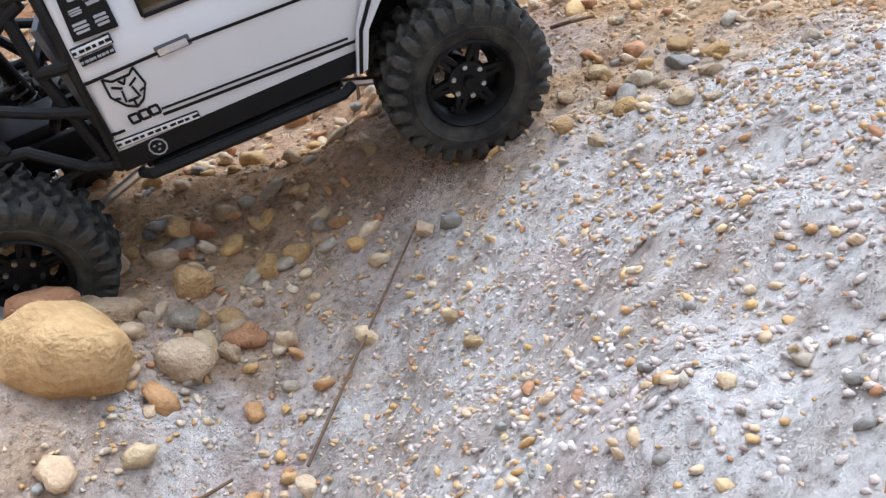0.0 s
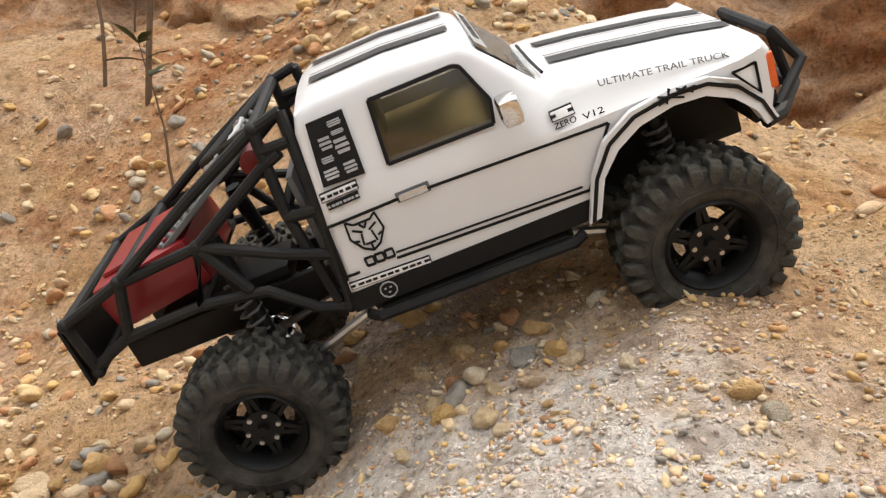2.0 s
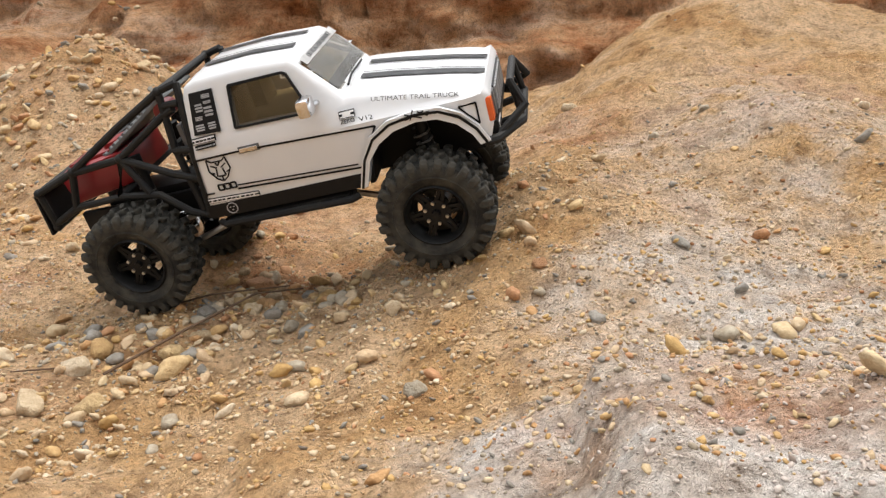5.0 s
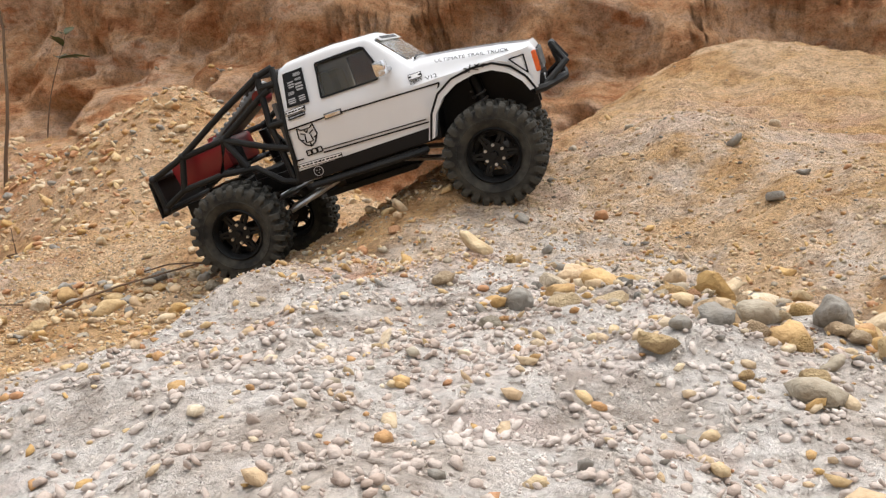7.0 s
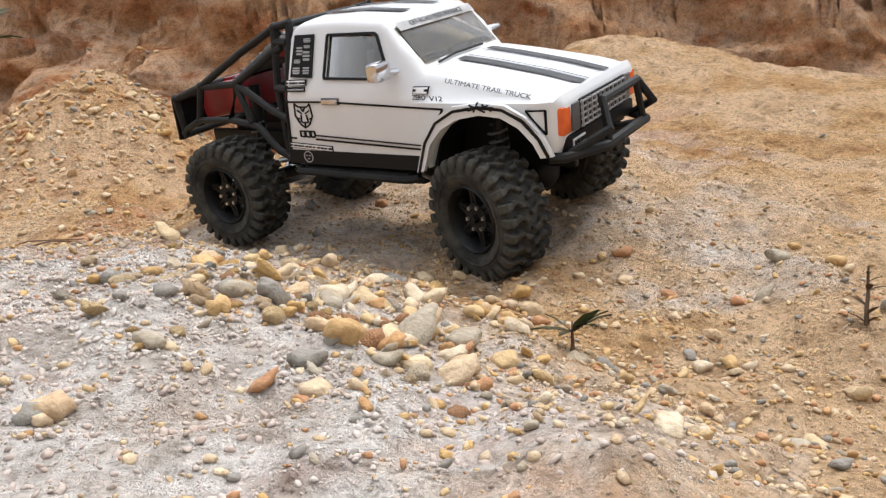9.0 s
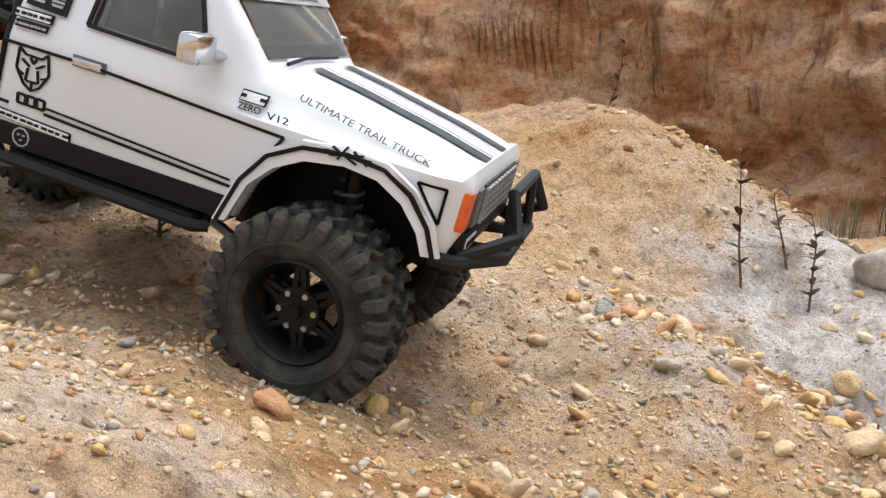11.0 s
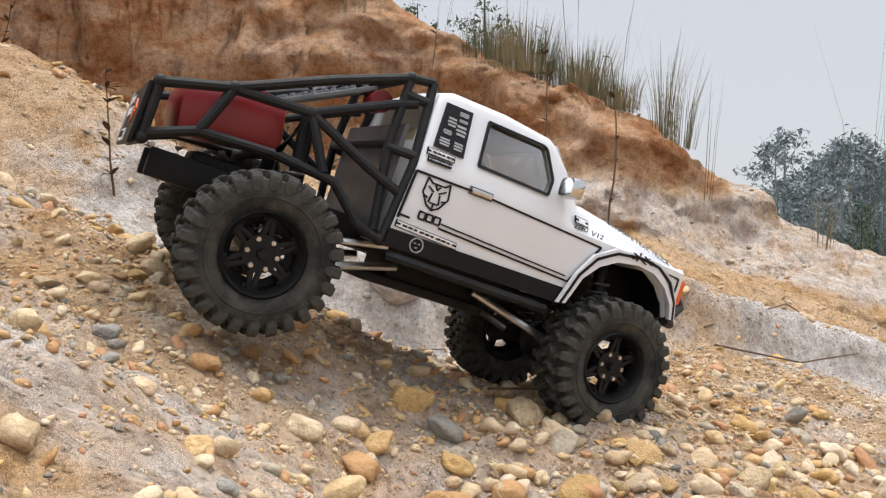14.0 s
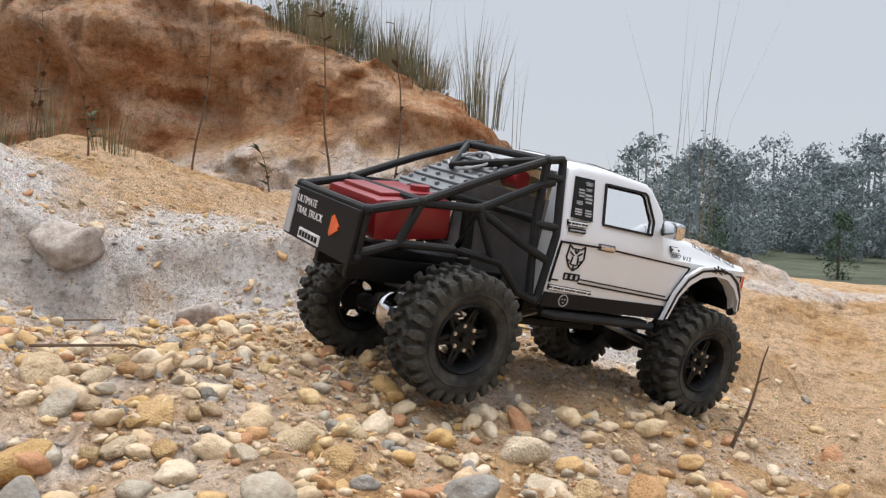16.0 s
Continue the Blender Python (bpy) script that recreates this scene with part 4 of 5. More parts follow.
part("battery_tray", box(bmesh.new(), (-0.005, 0, 0.066), (0.1, 0.05, 0.014), bevel=0.004), TRIM, truck, "", True)


def make_axle(x):
    bm = tube(bmesh.new(), [(x, -0.075, 0), (x, 0.075, 0)], 0.0085, 14)
    axle = part("axle", bm, TRIM, truck, "black solid axle", True)
    bm = bmesh.new()
    bmesh.ops.create_icosphere(bm, subdivisions=3, radius=0.02, matrix=Matrix.Translation((x, 0.012, 0)) @ Matrix.Diagonal((1, 1, 1, 1)))
    part("differential", bm, CHROME if x < 0.1 else TRIM, axle, "bright metal differential cover" if x < 0.1 else "", True)
    return axle


AXLES = {"rear": make_axle(0.0), "front": make_axle(0.315)}
RAD, WID = 0.0585, 0.050


def lug_mesh(stations):
    """One worn lug: a zigzag bar over the tread. Stations: across, along, half width, inner and outer radius."""
    bm = bmesh.new()
    rings = [[bm.verts.new((r, y, z + d)) for r, d in ((ri, -w), (ro, -w * 0.8), (ro, w * 0.8), (ri, w))] for y, z, w, ri, ro in stations]
    for A, B in zip(rings, rings[1:]):
        for k in range(4):
            bm.faces.new((A[k], A[(k + 1) % 4], B[(k + 1) % 4], B[k]))
    bm.faces.new(rings[0])
    bm.faces.new(rings[-1][::-1])
    bmesh.ops.recalc_face_normals(bm, faces=bm.faces)
    bmesh.ops.bevel(bm, geom=[e for e in bm.edges if e.calc_face_angle(0) > 0.7], offset=0.0007, segments=1, affect="EDGES")
    me = bpy.data.meshes.new("lug")
    bm.to_mesh(me)
    bm.free()
    me.materials.append(RUBBER)
    return me


def make_tyre(wheel):
    """A tall soft tyre with two rows of chunky staggered lugs and shoulder blocks."""
    bm = bmesh.new()
    h = WID / 2
    revolve(bm, [(0.028, -h * 0.62), (0.031, -h * 0.78), (0.038, -h * 0.93), (0.046, -h * 0.96), (0.0515, -h * 0.82), (0.053, -h * 0.45), (0.0535, 0),
                 (0.053, h * 0.45), (0.0515, h * 0.82), (0.046, h * 0.96), (0.038, h * 0.93), (0.031, h * 0.78), (0.028, h * 0.62)], 56)
    for s in (-1, 1):
        revolve(bm, [(0.0392, s * 0.0228), (0.0398, s * 0.0244), (0.0408, s * 0.0244), (0.0414, s * 0.0232)], 56)
    tyre = part("tyre", bm, RUBBER, wheel, "dusty black knobbly rubber tyre", True)
    n = 26
    for s in (-1, 1):
        for k in range(n):
            turn = Matrix.Rotation(-2 * math.pi * (k + (0.5 if s > 0 else 0)) / n, 4, "Y")
            ob = new("lug", LUGS[s, k % 2])
            ob.parent = tyre
            ob.matrix_basis = turn
    return tyre


LUGS = {}
for s in (-1, 1):
    for long in (0, 1):
        e = 0.0008 if long else -0.0004
        LUGS[s, long] = lug_mesh([(s * y, z, w, ri, ro) for y, z, w, ri, ro in [(0.0008, -0.0034, 0.0022, 0.052, 0.0580), (0.0070 + e, -0.0014, 0.0027, 0.052, 0.0585), (0.0086 + e, 0.0020, 0.0026, 0.052, 0.0572), (0.0140, 0.0026, 0.0030, 0.051, 0.0582),
                                 (0.0158, 0.0004, 0.0030, 0.051, 0.0568), (0.0215, -0.0002, 0.0046, 0.049, 0.0574), (0.0240, 0.0004, 0.0042, 0.047, 0.0545), (0.0250, 0.0006, 0.0034, 0.0455, 0.0505 + e), (0.0246, 0.0008, 0.0018, 0.044 - e, 0.0465)]])


def make_wheel(side):
    wheel = tagged(new("wheel"), "black six-spoke wheel with dusty knobbly tyre")
    wheel.parent = truck
    make_tyre(wheel)
    h = WID / 2
    bm = revolve(bmesh.new(), [(0.0285, -h * 0.72), (0.031, -h * 0.80), (0.0295, -h * 0.86), (0.027, -h * 0.72), (0.0255, -h * 0.3), (0.0255, h * 0.3), (0.027, h * 0.72), (0.0295, h * 0.86), (0.031, h * 0.80)], 40)
    rim = part("rim", bm, RIM, wheel, "matt black spoked rim", True)
    part("rim_back", revolve(bmesh.new(), [(0.0262, side * h * 0.02), (0.0205, side * h * 0.0), (0.0195, -side * h * 0.02)], 40), RIM, rim, "", True)
    for k in range(6):
        a = Matrix.Rotation(2 * math.pi * k / 6, 4, "Y")
        bm = bmesh.new()
        for d in (-0.0042, 0.0042):
            box(bm, (0.0185, side * h * 0.42, d), (0.0165, 0.005, 0.0036), a @ Matrix.Rotation(d * 26, 4, "Y"), 0.0008)
        box(bm, (0.0245, side * h * 0.36, 0), (0.0036, 0.005, 0.012), a, 0.0008)
        part("spoke", bm, RIM, rim, "", True)
        bolt = Matrix.Rotation(2 * math.pi * (k + 0.5) / 6, 4, "Y") @ Matrix.Translation((0.0108, side * (h * 0.42 + 0.0042), 0)) @ Matrix.Rotation(-side * math.pi / 2, 4, "X")
        bm = bmesh.new()
        bmesh.ops.create_cone(bm, cap_ends=True, segments=12, radius1=0.0019, radius2=0.0017, depth=0.003, matrix=bolt)
        part("wheel_bolt", bm, STEEL, rim, "bright steel bolt", True)
    bm = bmesh.new()
    bmesh.ops.create_cone(bm, cap_ends=True, segments=24, radius1=0.0145, radius2=0.0135, depth=0.007, matrix=Matrix.Translation((0, side * h * 0.42, 0)) @ Matrix.Rotation(-side * math.pi / 2, 4, "X"))
    bmesh.ops.create_cone(bm, cap_ends=True, segments=6, radius1=0.0046, radius2=0.0038, depth=0.006, matrix=Matrix.Translation((0, side * (h * 0.42 + 0.005), 0)) @ Matrix.Rotation(-side * math.pi / 2, 4, "X"))
    part("hub", bm, RIM, rim, "", True)
    return wheel


WHEELS = {(end, s): make_wheel(s) for end in ("rear", "front") for s in (-1, 1)}


# ---- stones ----
def stone_mesh(seed, subdiv, facets=0.0):
    """A worn pebble: a squashed, lumpy ball, some with broken faces."""
    rnd = random.Random(seed)
    bm = bmesh.new()
    bmesh.ops.create_icosphere(bm, subdivisions=subdiv, radius=1.0)
    sx, sy, sz = 1.0, rnd.uniform(0.62, 0.92), rnd.uniform(0.45, 0.75)
    planes = [(Vector((rnd.gauss(0, 1), rnd.gauss(0, 1), rnd.gauss(0, 1))).normalized(), rnd.uniform(0.5, 0.8)) for _ in range(int(facets))]
    off = Vector((seed * 3.7, seed * 1.3, 0))
    for v in bm.verts:
        d = v.co.normalized()
        r = 1 + 0.3 * noise.noise(d * 1.2 + off) + 0.16 * noise.noise(d * 2.6 + off) + 0.06 * noise.noise(d * 6 + off)
        p = d * r
        for n, k in planes:
            over = p.dot(n) - k
            if over > 0:
                p -= n * over * 0.9
        v.co = Vector((p.x * sx, p.y * sy, p.z * sz))
    me = bpy.data.meshes.new("stone")
    bm.to_mesh(me)
    bm.free()
    me.polygons.foreach_set("use_smooth", [True] * len(me.polygons))
    me.materials.append(STONE)
    return me


SHAPES = [stone_mesh(k, 3, 1 + k % 6) for k in range(18)]
STONE_LABELS = ["smooth cream and ochre river pebble lying on the sand", "worn tan pebble half sunk in sandy clay", "pale rounded quartz pebble with ochre stains"]


def stone(x, y, size, rnd, label=None, group="loose pebbles on the slope", sink=0.42):
    ob = new("stone", SHAPES[rnd.randrange(len(SHAPES))])
    s = size * 0.44
    ob.matrix_basis = Matrix.Translation((x, y, hz(x, y) + s * 0.6 * (1 - sink * 1.6))) @ Euler((rnd.uniform(-0.3, 0.3), rnd.uniform(-0.3, 0.3), rnd.uniform(0, 6.3))).to_matrix().to_4x4() @ Matrix.Diagonal((s, s, s, 1))
    return tagged(ob, label or STONE_LABELS[rnd.randrange(3)], "stone", group)


rnd = random.Random(5)
# the large ones that stand out
for x, y, d, lab in [(-0.712, 0.708, 0.1, "large cream and ochre river cobble beside the wheel"), (-0.775, 0.80, 0.06, "orange-brown rounded cobble"), (-0.735, 0.78, 0.062, "long ochre cobble in the gravel"),
                     (-0.708, 0.844, 0.045, "ochre rounded pebble"), (-0.651, 0.739, 0.05, "yellow knobbly pebble with pits"), (-0.696, 0.786, 0.042, "blue-grey smooth pebble"), (-0.65, 0.811, 0.044, "ochre pebble"),
                     (-0.65, 0.785, 0.034, "pinkish-brown pebble"), (-0.718, 0.866, 0.036, "grey rounded pebble"), (-0.62, 0.767, 0.026, "tan pebble in the gravel"), (-0.70, 0.74, 0.03, "white pebble"), (-0.496, 0.629, 0.018, "dark grey flat pebble on sand"), (-0.498, 0.664, 0.014, "orange pebble on sand"),
                     (-0.298, 0.746, 0.026, "ochre lumpy pebble"), (-0.319, 0.751, 0.03, "tan lumpy pebble"), (-0.364, 0.759, 0.015, "tan rounded pebble"), (-0.37, 0.726, 0.024, "yellow pebble by the track"), (-0.344, 0.704, 0.02, "orange broken pebble"), (-0.35, 0.75, 0.022, "dark grey pebble"),
                     (-0.406, 0.742, 0.02, "yellow-brown pebble by the track"), (-0.263, 0.691, 0.017, "orange pebble at the tyre's edge"), (-0.218, 0.624, 0.024, "tan rough pebble"),
                     (-0.065, 0.649, 0.026, "yellow flat pebble"), (-0.207, 0.611, 0.02, "grey broken pebble"), (-0.135, 0.488, 0.03, "ochre blocky stone"), (-0.158, 0.492, 0.02, "tan pebble"), (-0.144, 0.465, 0.024, "tan rounded pebble"), (0.036, 0.461, 0.042, "dark grey-green angular stone"),
                     (0.045, 0.496, 0.036, "blue-grey angular broken stone"), (0.118, 0.487, 0.036, "ochre rounded pebble"), (0.135, 0.52, 0.028, "pale cream pebble"),
                     (0.165, 0.66, 0.044, "pink-brown angular stone"), (0.197, 0.63, 0.04, "brown layered stone"), (0.225, 0.62, 0.036, "ochre angular stone"), (0.16, 0.60, 0.03, "tan pebble"), (0.19, 0.58, 0.03, "tan pebble"),
                     (0.23, 0.67, 0.03, "tan pebble"), (0.25, 0.60, 0.028, "ochre pebble"), (0.21, 0.55, 0.024, "cream pebble"), (0.155, 0.455, 0.02, "yellow-white pebble"),
                     (0.466, 0.455, 0.022, "yellow-white oval pebble"), (0.415, 0.503, 0.018, "dark pebble"), (0.331, 0.471, 0.026, "orange-brown rough stone"), (0.359, 0.307, 0.03, "grey and white broken stone"), (0.405, 0.547, 0.018, "tan pebble"),
                     (0.02, 0.40, 0.04, "grey and ochre rough stone"), (0.07, 0.41, 0.036, "orange-brown rough stone"), (0.576, 1.03, 0.035, "ochre stone on the ridge"),
                     (0.703, -0.117, 0.018, "white oval quartz pebble"), (0.689, -0.022, 0.019, "grey rounded pebble"), (0.659, 0.035, 0.021, "cream lumpy pebble"), (0.824, -0.065, 0.024, "orange-brown angular stone"), (0.782, -0.087, 0.019, "tan lumpy pebble"), (0.784, 0.16, 0.026, "grey oval pebble"),
                     (0.793, -0.05, 0.016, "grey-green pebble"), (0.749, -0.122, 0.011, "grey pebble"), (0.669, -0.041, 0.017, "ochre pebble"), (0.71, -0.017, 0.014, "cream pebble"), (0.886, -0.144, 0.013, "grey flat pebble"), (0.86, -0.103, 0.016, "tan pebble"), (0.64, -0.054, 0.013, "dark grey pebble"), (0.93, 0.04, 0.022, "dark grey pebble beside a seedling"),
                     (1.575, -0.586, 0.05, "grey-brown rounded boulder sunk in gravel"), (1.541, -0.69, 0.036, "orange rounded pebble"), (1.563, -0.771, 0.032, "cream flat pebble"), (1.542, -0.806, 0.03, "orange-brown pebble"), (1.467, -0.655, 0.04, "red-brown broken stone"), (1.681, -0.911, 0.032, "blue-grey pebble"), (1.722, -0.988, 0.055, "ochre lumpy stone"),
                     (1.502, -0.691, 0.024, "tan pebble"), (1.607, -0.791, 0.036, "grey-green pebble"), (1.719, -0.891, 0.05, "long cream stone"), (1.676, -0.944, 0.034, "cream pebble"), (1.75, -0.67, 0.02, "tan pebble"), (1.883, -0.017, 0.05, "grey flat stone"),
                     (1.492, -0.271, 0.034, "tan flat pebble"), (1.517, -0.289, 0.03, "ochre pebble"), (1.444, -0.289, 0.026, "white oval pebble"), (1.401, -0.341, 0.018, "yellow pebble"), (1.463, -0.386, 0.024, "orange pebble"), (1.956, -0.41, 0.04, "grey pebble"), (1.507, -0.51, 0.05, "long rust-brown flat stone")]:
    stone(x, y, d, rnd, lab if len(lab.split()) > 3 else lab + " lying on sandy ground", "larger stones on the slope")
# pebble beds: place, reach, how many
for px, py, s, n, lo, hi in [(-0.67, 0.80, 0.06, 34, 0.012, 0.034), (0.19, 0.61, 0.055, 26, 0.010, 0.028), (0.71, 0.02, 0.045, 30, 0.007, 0.017), (0.80, -0.04, 0.045, 36, 0.007, 0.017), (1.55, -0.72, 0.09, 40, 0.010, 0.028), (-0.33, 0.74, 0.04, 16, 0.008, 0.022), (1.45, -0.3, 0.07, 18, 0.008, 0.024)]:
    for _ in range(n):
        stone(rnd.gauss(px, s), rnd.gauss(py, s), rnd.uniform(lo, hi), rnd)


# broken lumps of the pale crust along the berm
for x, y, size, lab in [(2.12, 0.06, 0.17, "large grey broken lump of chalky crust at the berm's end"), (2.02, -0.02, 0.07, "pinkish broken block of crust"), (2.03, -0.27, 0.12, "pale rough lump of chalky crust"), (2.08, -0.43, 0.075, "grey angular block on the sand")]:
    lump = stone(x, y, size, rnd, lab, "broken lumps of crust", 0.5)
    lump.data = lump.data.copy()
    lump.data.materials.clear()
    lump.data.materials.append(CRUST)


def gravel(name, label, count, place, lo, hi, seed, mat=GRAVEL):
    """Small loose stones past counting, joined."""
    g = np.random.RandomState(seed)
    proto = []
    for k in range(6):
        bm = bmesh.new()
        bmesh.ops.create_icosphere(bm, subdivisions=3 if hi > 0.028 else 2 if hi > 0.014 else 1, radius=1.0)
        for v in bm.verts:
            d = v.co.normalized()
            v.co = d * (1 + (0.3 if hi > 0.028 else 0.6) * noise.noise(d * 1.4 + Vector((k * 5.1, seed, 0))))
            v.co.y *= 0.6 + 0.08 * k
            v.co.z *= 0.62
        bm.verts.ensure_lookup_table()
        proto.append((np.array([v.co[:] for v in bm.verts]), np.array([[v.index for v in f.verts] for f in bm.faces])))
        bm.free()
    xy = place(g, count)
    # the chalky knolls are swept almost bare
    bare = np.maximum(swell(xy[:, 0], xy[:, 1], -0.43, 0.5, 0.17), swell(xy[:, 0], xy[:, 1], 0.58, -0.16, 0.14))
    xy = xy[g.rand(len(xy)) > 0.96 * np.minimum(1, 1.4 * bare)] if hi > 0.01 else xy
    z = ground_height(xy[:, 0], xy[:, 1])
    size = lo + (hi - lo) * g.rand(len(xy)) ** 3
    V, Fc, base = [], [], 0
    for i in range(len(xy)):
        pv, pf = proto[i % 6]
        a = g.rand() * 6.28
        c, s = math.cos(a), math.sin(a)
        t = g.randn() * 0.4
        q = pv * size[i] / 2
        q = np.stack([q[:, 0] * c - q[:, 1] * s, q[:, 0] * s + q[:, 1] * c, q[:, 2] + t * q[:, 0]], -1)
        V.append(q + [xy[i, 0], xy[i, 1], z[i] + size[i] * 0.12])
        Fc.append(pf + base)
        base += len(pv)
    V, Fc = np.concatenate(V), np.concatenate(Fc)
    me = bpy.data.meshes.new(name)
    me.from_pydata(V.tolist(), [], Fc.tolist())
    me.polygons.foreach_set("use_smooth", [True] * len(me.polygons))
    me.materials.append(mat)
    return tagged(new(name, me), label, "gravel", kind="stuff")


def everywhere(g, n):
    return np.stack([g.uniform(-1.1, 2.8, n), g.uniform(-1.2, 1.5, n)], -1)


def nearby(g, n):
    """Along the strip between the path of the eye and that of the truck."""
    k = g.rand(n)
    x = -0.85 + 3.2 * k
    mid = np.interp(x, [-0.85, 0.3, 0.9, 1.5, 2.4], [0.7, 0.45, 0.1, -0.45, -0.85])
    return np.stack([x + g.randn(n) * 0.12, mid + g.randn(n) * 0.27], -1)


def drifts(g, n):
    """Gravel gathers in beds and below the ridge."""
    beds = [(-0.62, 0.66, 0.13, 2), (0.17, 0.58, 0.10, 2), (0.05, 0.42, 0.09, 1), (0.78, 0.0, 0.11, 2.4), (1.5, -0.62, 0.25, 5), (1.8, -0.85, 0.25, 3), (1.75, -0.3, 0.14, 2), (1.6, 0.0, 0.18, 2), (-0.4, 1.25, 0.28, 5),
            (-0.2, 1.55, 0.25, 4), (-0.9, 1.15, 0.28, 6), (-0.3, 0.85, 0.1, 1), (2.15, 0.35, 0.12, 1.5), (2.9, -0.9, 0.35, 2.5), (2.1, -0.6, 0.3, 2.5), (0.95, 0.1, 0.12, 1), (1.3, -0.25, 0.15, 0.5), (0.5, 0.5, 0.2, 1.2), (3.5, -0.4, 0.35, 2)]
    w = np.array([b[3] for b in beds])
    pick = g.choice(len(beds), n, p=w / w.sum())
    b = np.array(beds)[pick]
    return np.stack([b[:, 0] + g.randn(n) * b[:, 2], b[:, 1] + g.randn(n) * b[:, 2]], -1)


CHALKY = material("chalk_crumb", (0.60, 0.53, 0.48), 0.95, colour2=(0.46, 0.36, 0.30), scale=25, bump=0.5, bump_scale=500, gloss=0.1)


def knolls(g, n):
    """Crumbs lie on the bare chalky knolls."""
    spots = np.array([(-0.45, 0.5, 0.13), (-0.3, 0.55, 0.12), (0.62, -0.05, 0.12), (0.72, -0.18, 0.12), (2.05, -0.2, 0.2)])
    b = spots[g.choice(len(spots), n, p=[0.28, 0.12, 0.27, 0.23, 0.10])]
    return np.stack([b[:, 0] + g.randn(n) * b[:, 2], b[:, 1] + g.randn(n) * b[:, 2]], -1)


gravel("chalk_crumbs", "pale crumbs of weathered chalky crust", 20000, knolls, 0.0012, 0.0048, 17, CHALKY)
def pebble_beds(g, n):
    """Larger pebbles in the beds and at the bank's foot."""
    beds = np.array([(1.5, -0.68, 0.14, 4), (1.75, -0.92, 0.14, 3), (1.38, -0.58, 0.1, 2), (0.79, -0.02, 0.05, 0.8), (-0.45, 1.28, 0.16, 5), (-0.85, 1.3, 0.25, 7), (-0.25, 1.5, 0.2, 4), (-0.72, 0.78, 0.06, 1), (2.0, -0.3, 0.16, 2), (2.3, -0.75, 0.25, 2), (1.7, -0.2, 0.12, 1.5), (0.05, 0.45, 0.1, 1)])
    b = beds[g.choice(len(beds), n, p=beds[:, 3] / beds[:, 3].sum())]
    return np.stack([b[:, 0] + g.randn(n) * b[:, 2], b[:, 1] + g.randn(n) * b[:, 2]], -1)


gravel("pebbles", "cream, ochre and tan rounded pebbles lying thick on sand", 1200, pebble_beds, 0.008, 0.032, 19)
gravel("coarse_gravel", "cream, ochre and grey loose gravel in drifts on sand", 7500, drifts, 0.004, 0.021, 11)
gravel("scattered_gravel", "scattered small ochre and grey stones on sand", 3000, everywhere, 0.003, 0.011, 12)
gravel("fine_grit", "fine sandy grit and crumbs on the clay", 52000, nearby, 0.0018, 0.007, 13)


# ---- plants ----
def stem_plant(x, y, height, lean, leaves, label, rnd, leaf_mat=TWIG, leaf=0.02, top=False, z=None):
    """A thin bent stem with side twigs and small leaves."""
    base = Vector((x, y, (hz(x, y) if z is None else z) - 0.01))
    plant = tagged(new("weed"), label, "plant", "weeds in the pit")
    plant.matrix_basis = Matrix.Translation(base)
    pts, p, d = [], Vector((0, 0, 0)), Vector((lean[0], lean[1], 1)).normalized()
    n = 9
    for k in range(n + 1):
        pts.append(p.copy())
        d = (d + Vector((rnd.uniform(-0.12, 0.12), rnd.uniform(-0.12, 0.12), 0))).normalized()
        p += d * height / n
    r0 = max(0.0022, height * 0.007)
    part("stem", tube(bmesh.new(), pts, [r0 * (1 - 0.7 * k / n) for k in range(n + 1)], 6), TWIG, plant)
    for i in range(leaves):
        k = rnd.randrange(n - 2, n + 1) if top else rnd.randrange(2, n + 1)
        a = rnd.uniform(0, 6.28)
        L = leaf * rnd.uniform(0.6, 1.3)
        bm = bmesh.new()
        out = Vector((math.cos(a), math.sin(a), rnd.uniform(0.2, 1.1))).normalized()
        side = out.cross(Vector((0, 0, 1))).normalized()
        row = []
        for q, wd in ((0, 0.1), (0.3, 0.75), (0.65, 0.8), (1.0, 0.08)):
            c = pts[k] + out * L * q + Vector((0, 0, -0.25 * L * q * q))
            row.append([bm.verts.new(c - side * wd * L * 0.22), bm.verts.new(c + Vector((0, 0, -0.03 * L))), bm.verts.new(c + side * wd * L * 0.22)])
        for A, B in zip(row, row[1:]):
            for j in range(2):
                bm.faces.new((A[j], A[j + 1], B[j + 1], B[j]))
        bmesh.ops.solidify(bm, geom=bm.faces[:], thickness=0.0006)
        part("leaf", bm, leaf_mat, plant)
    return plant


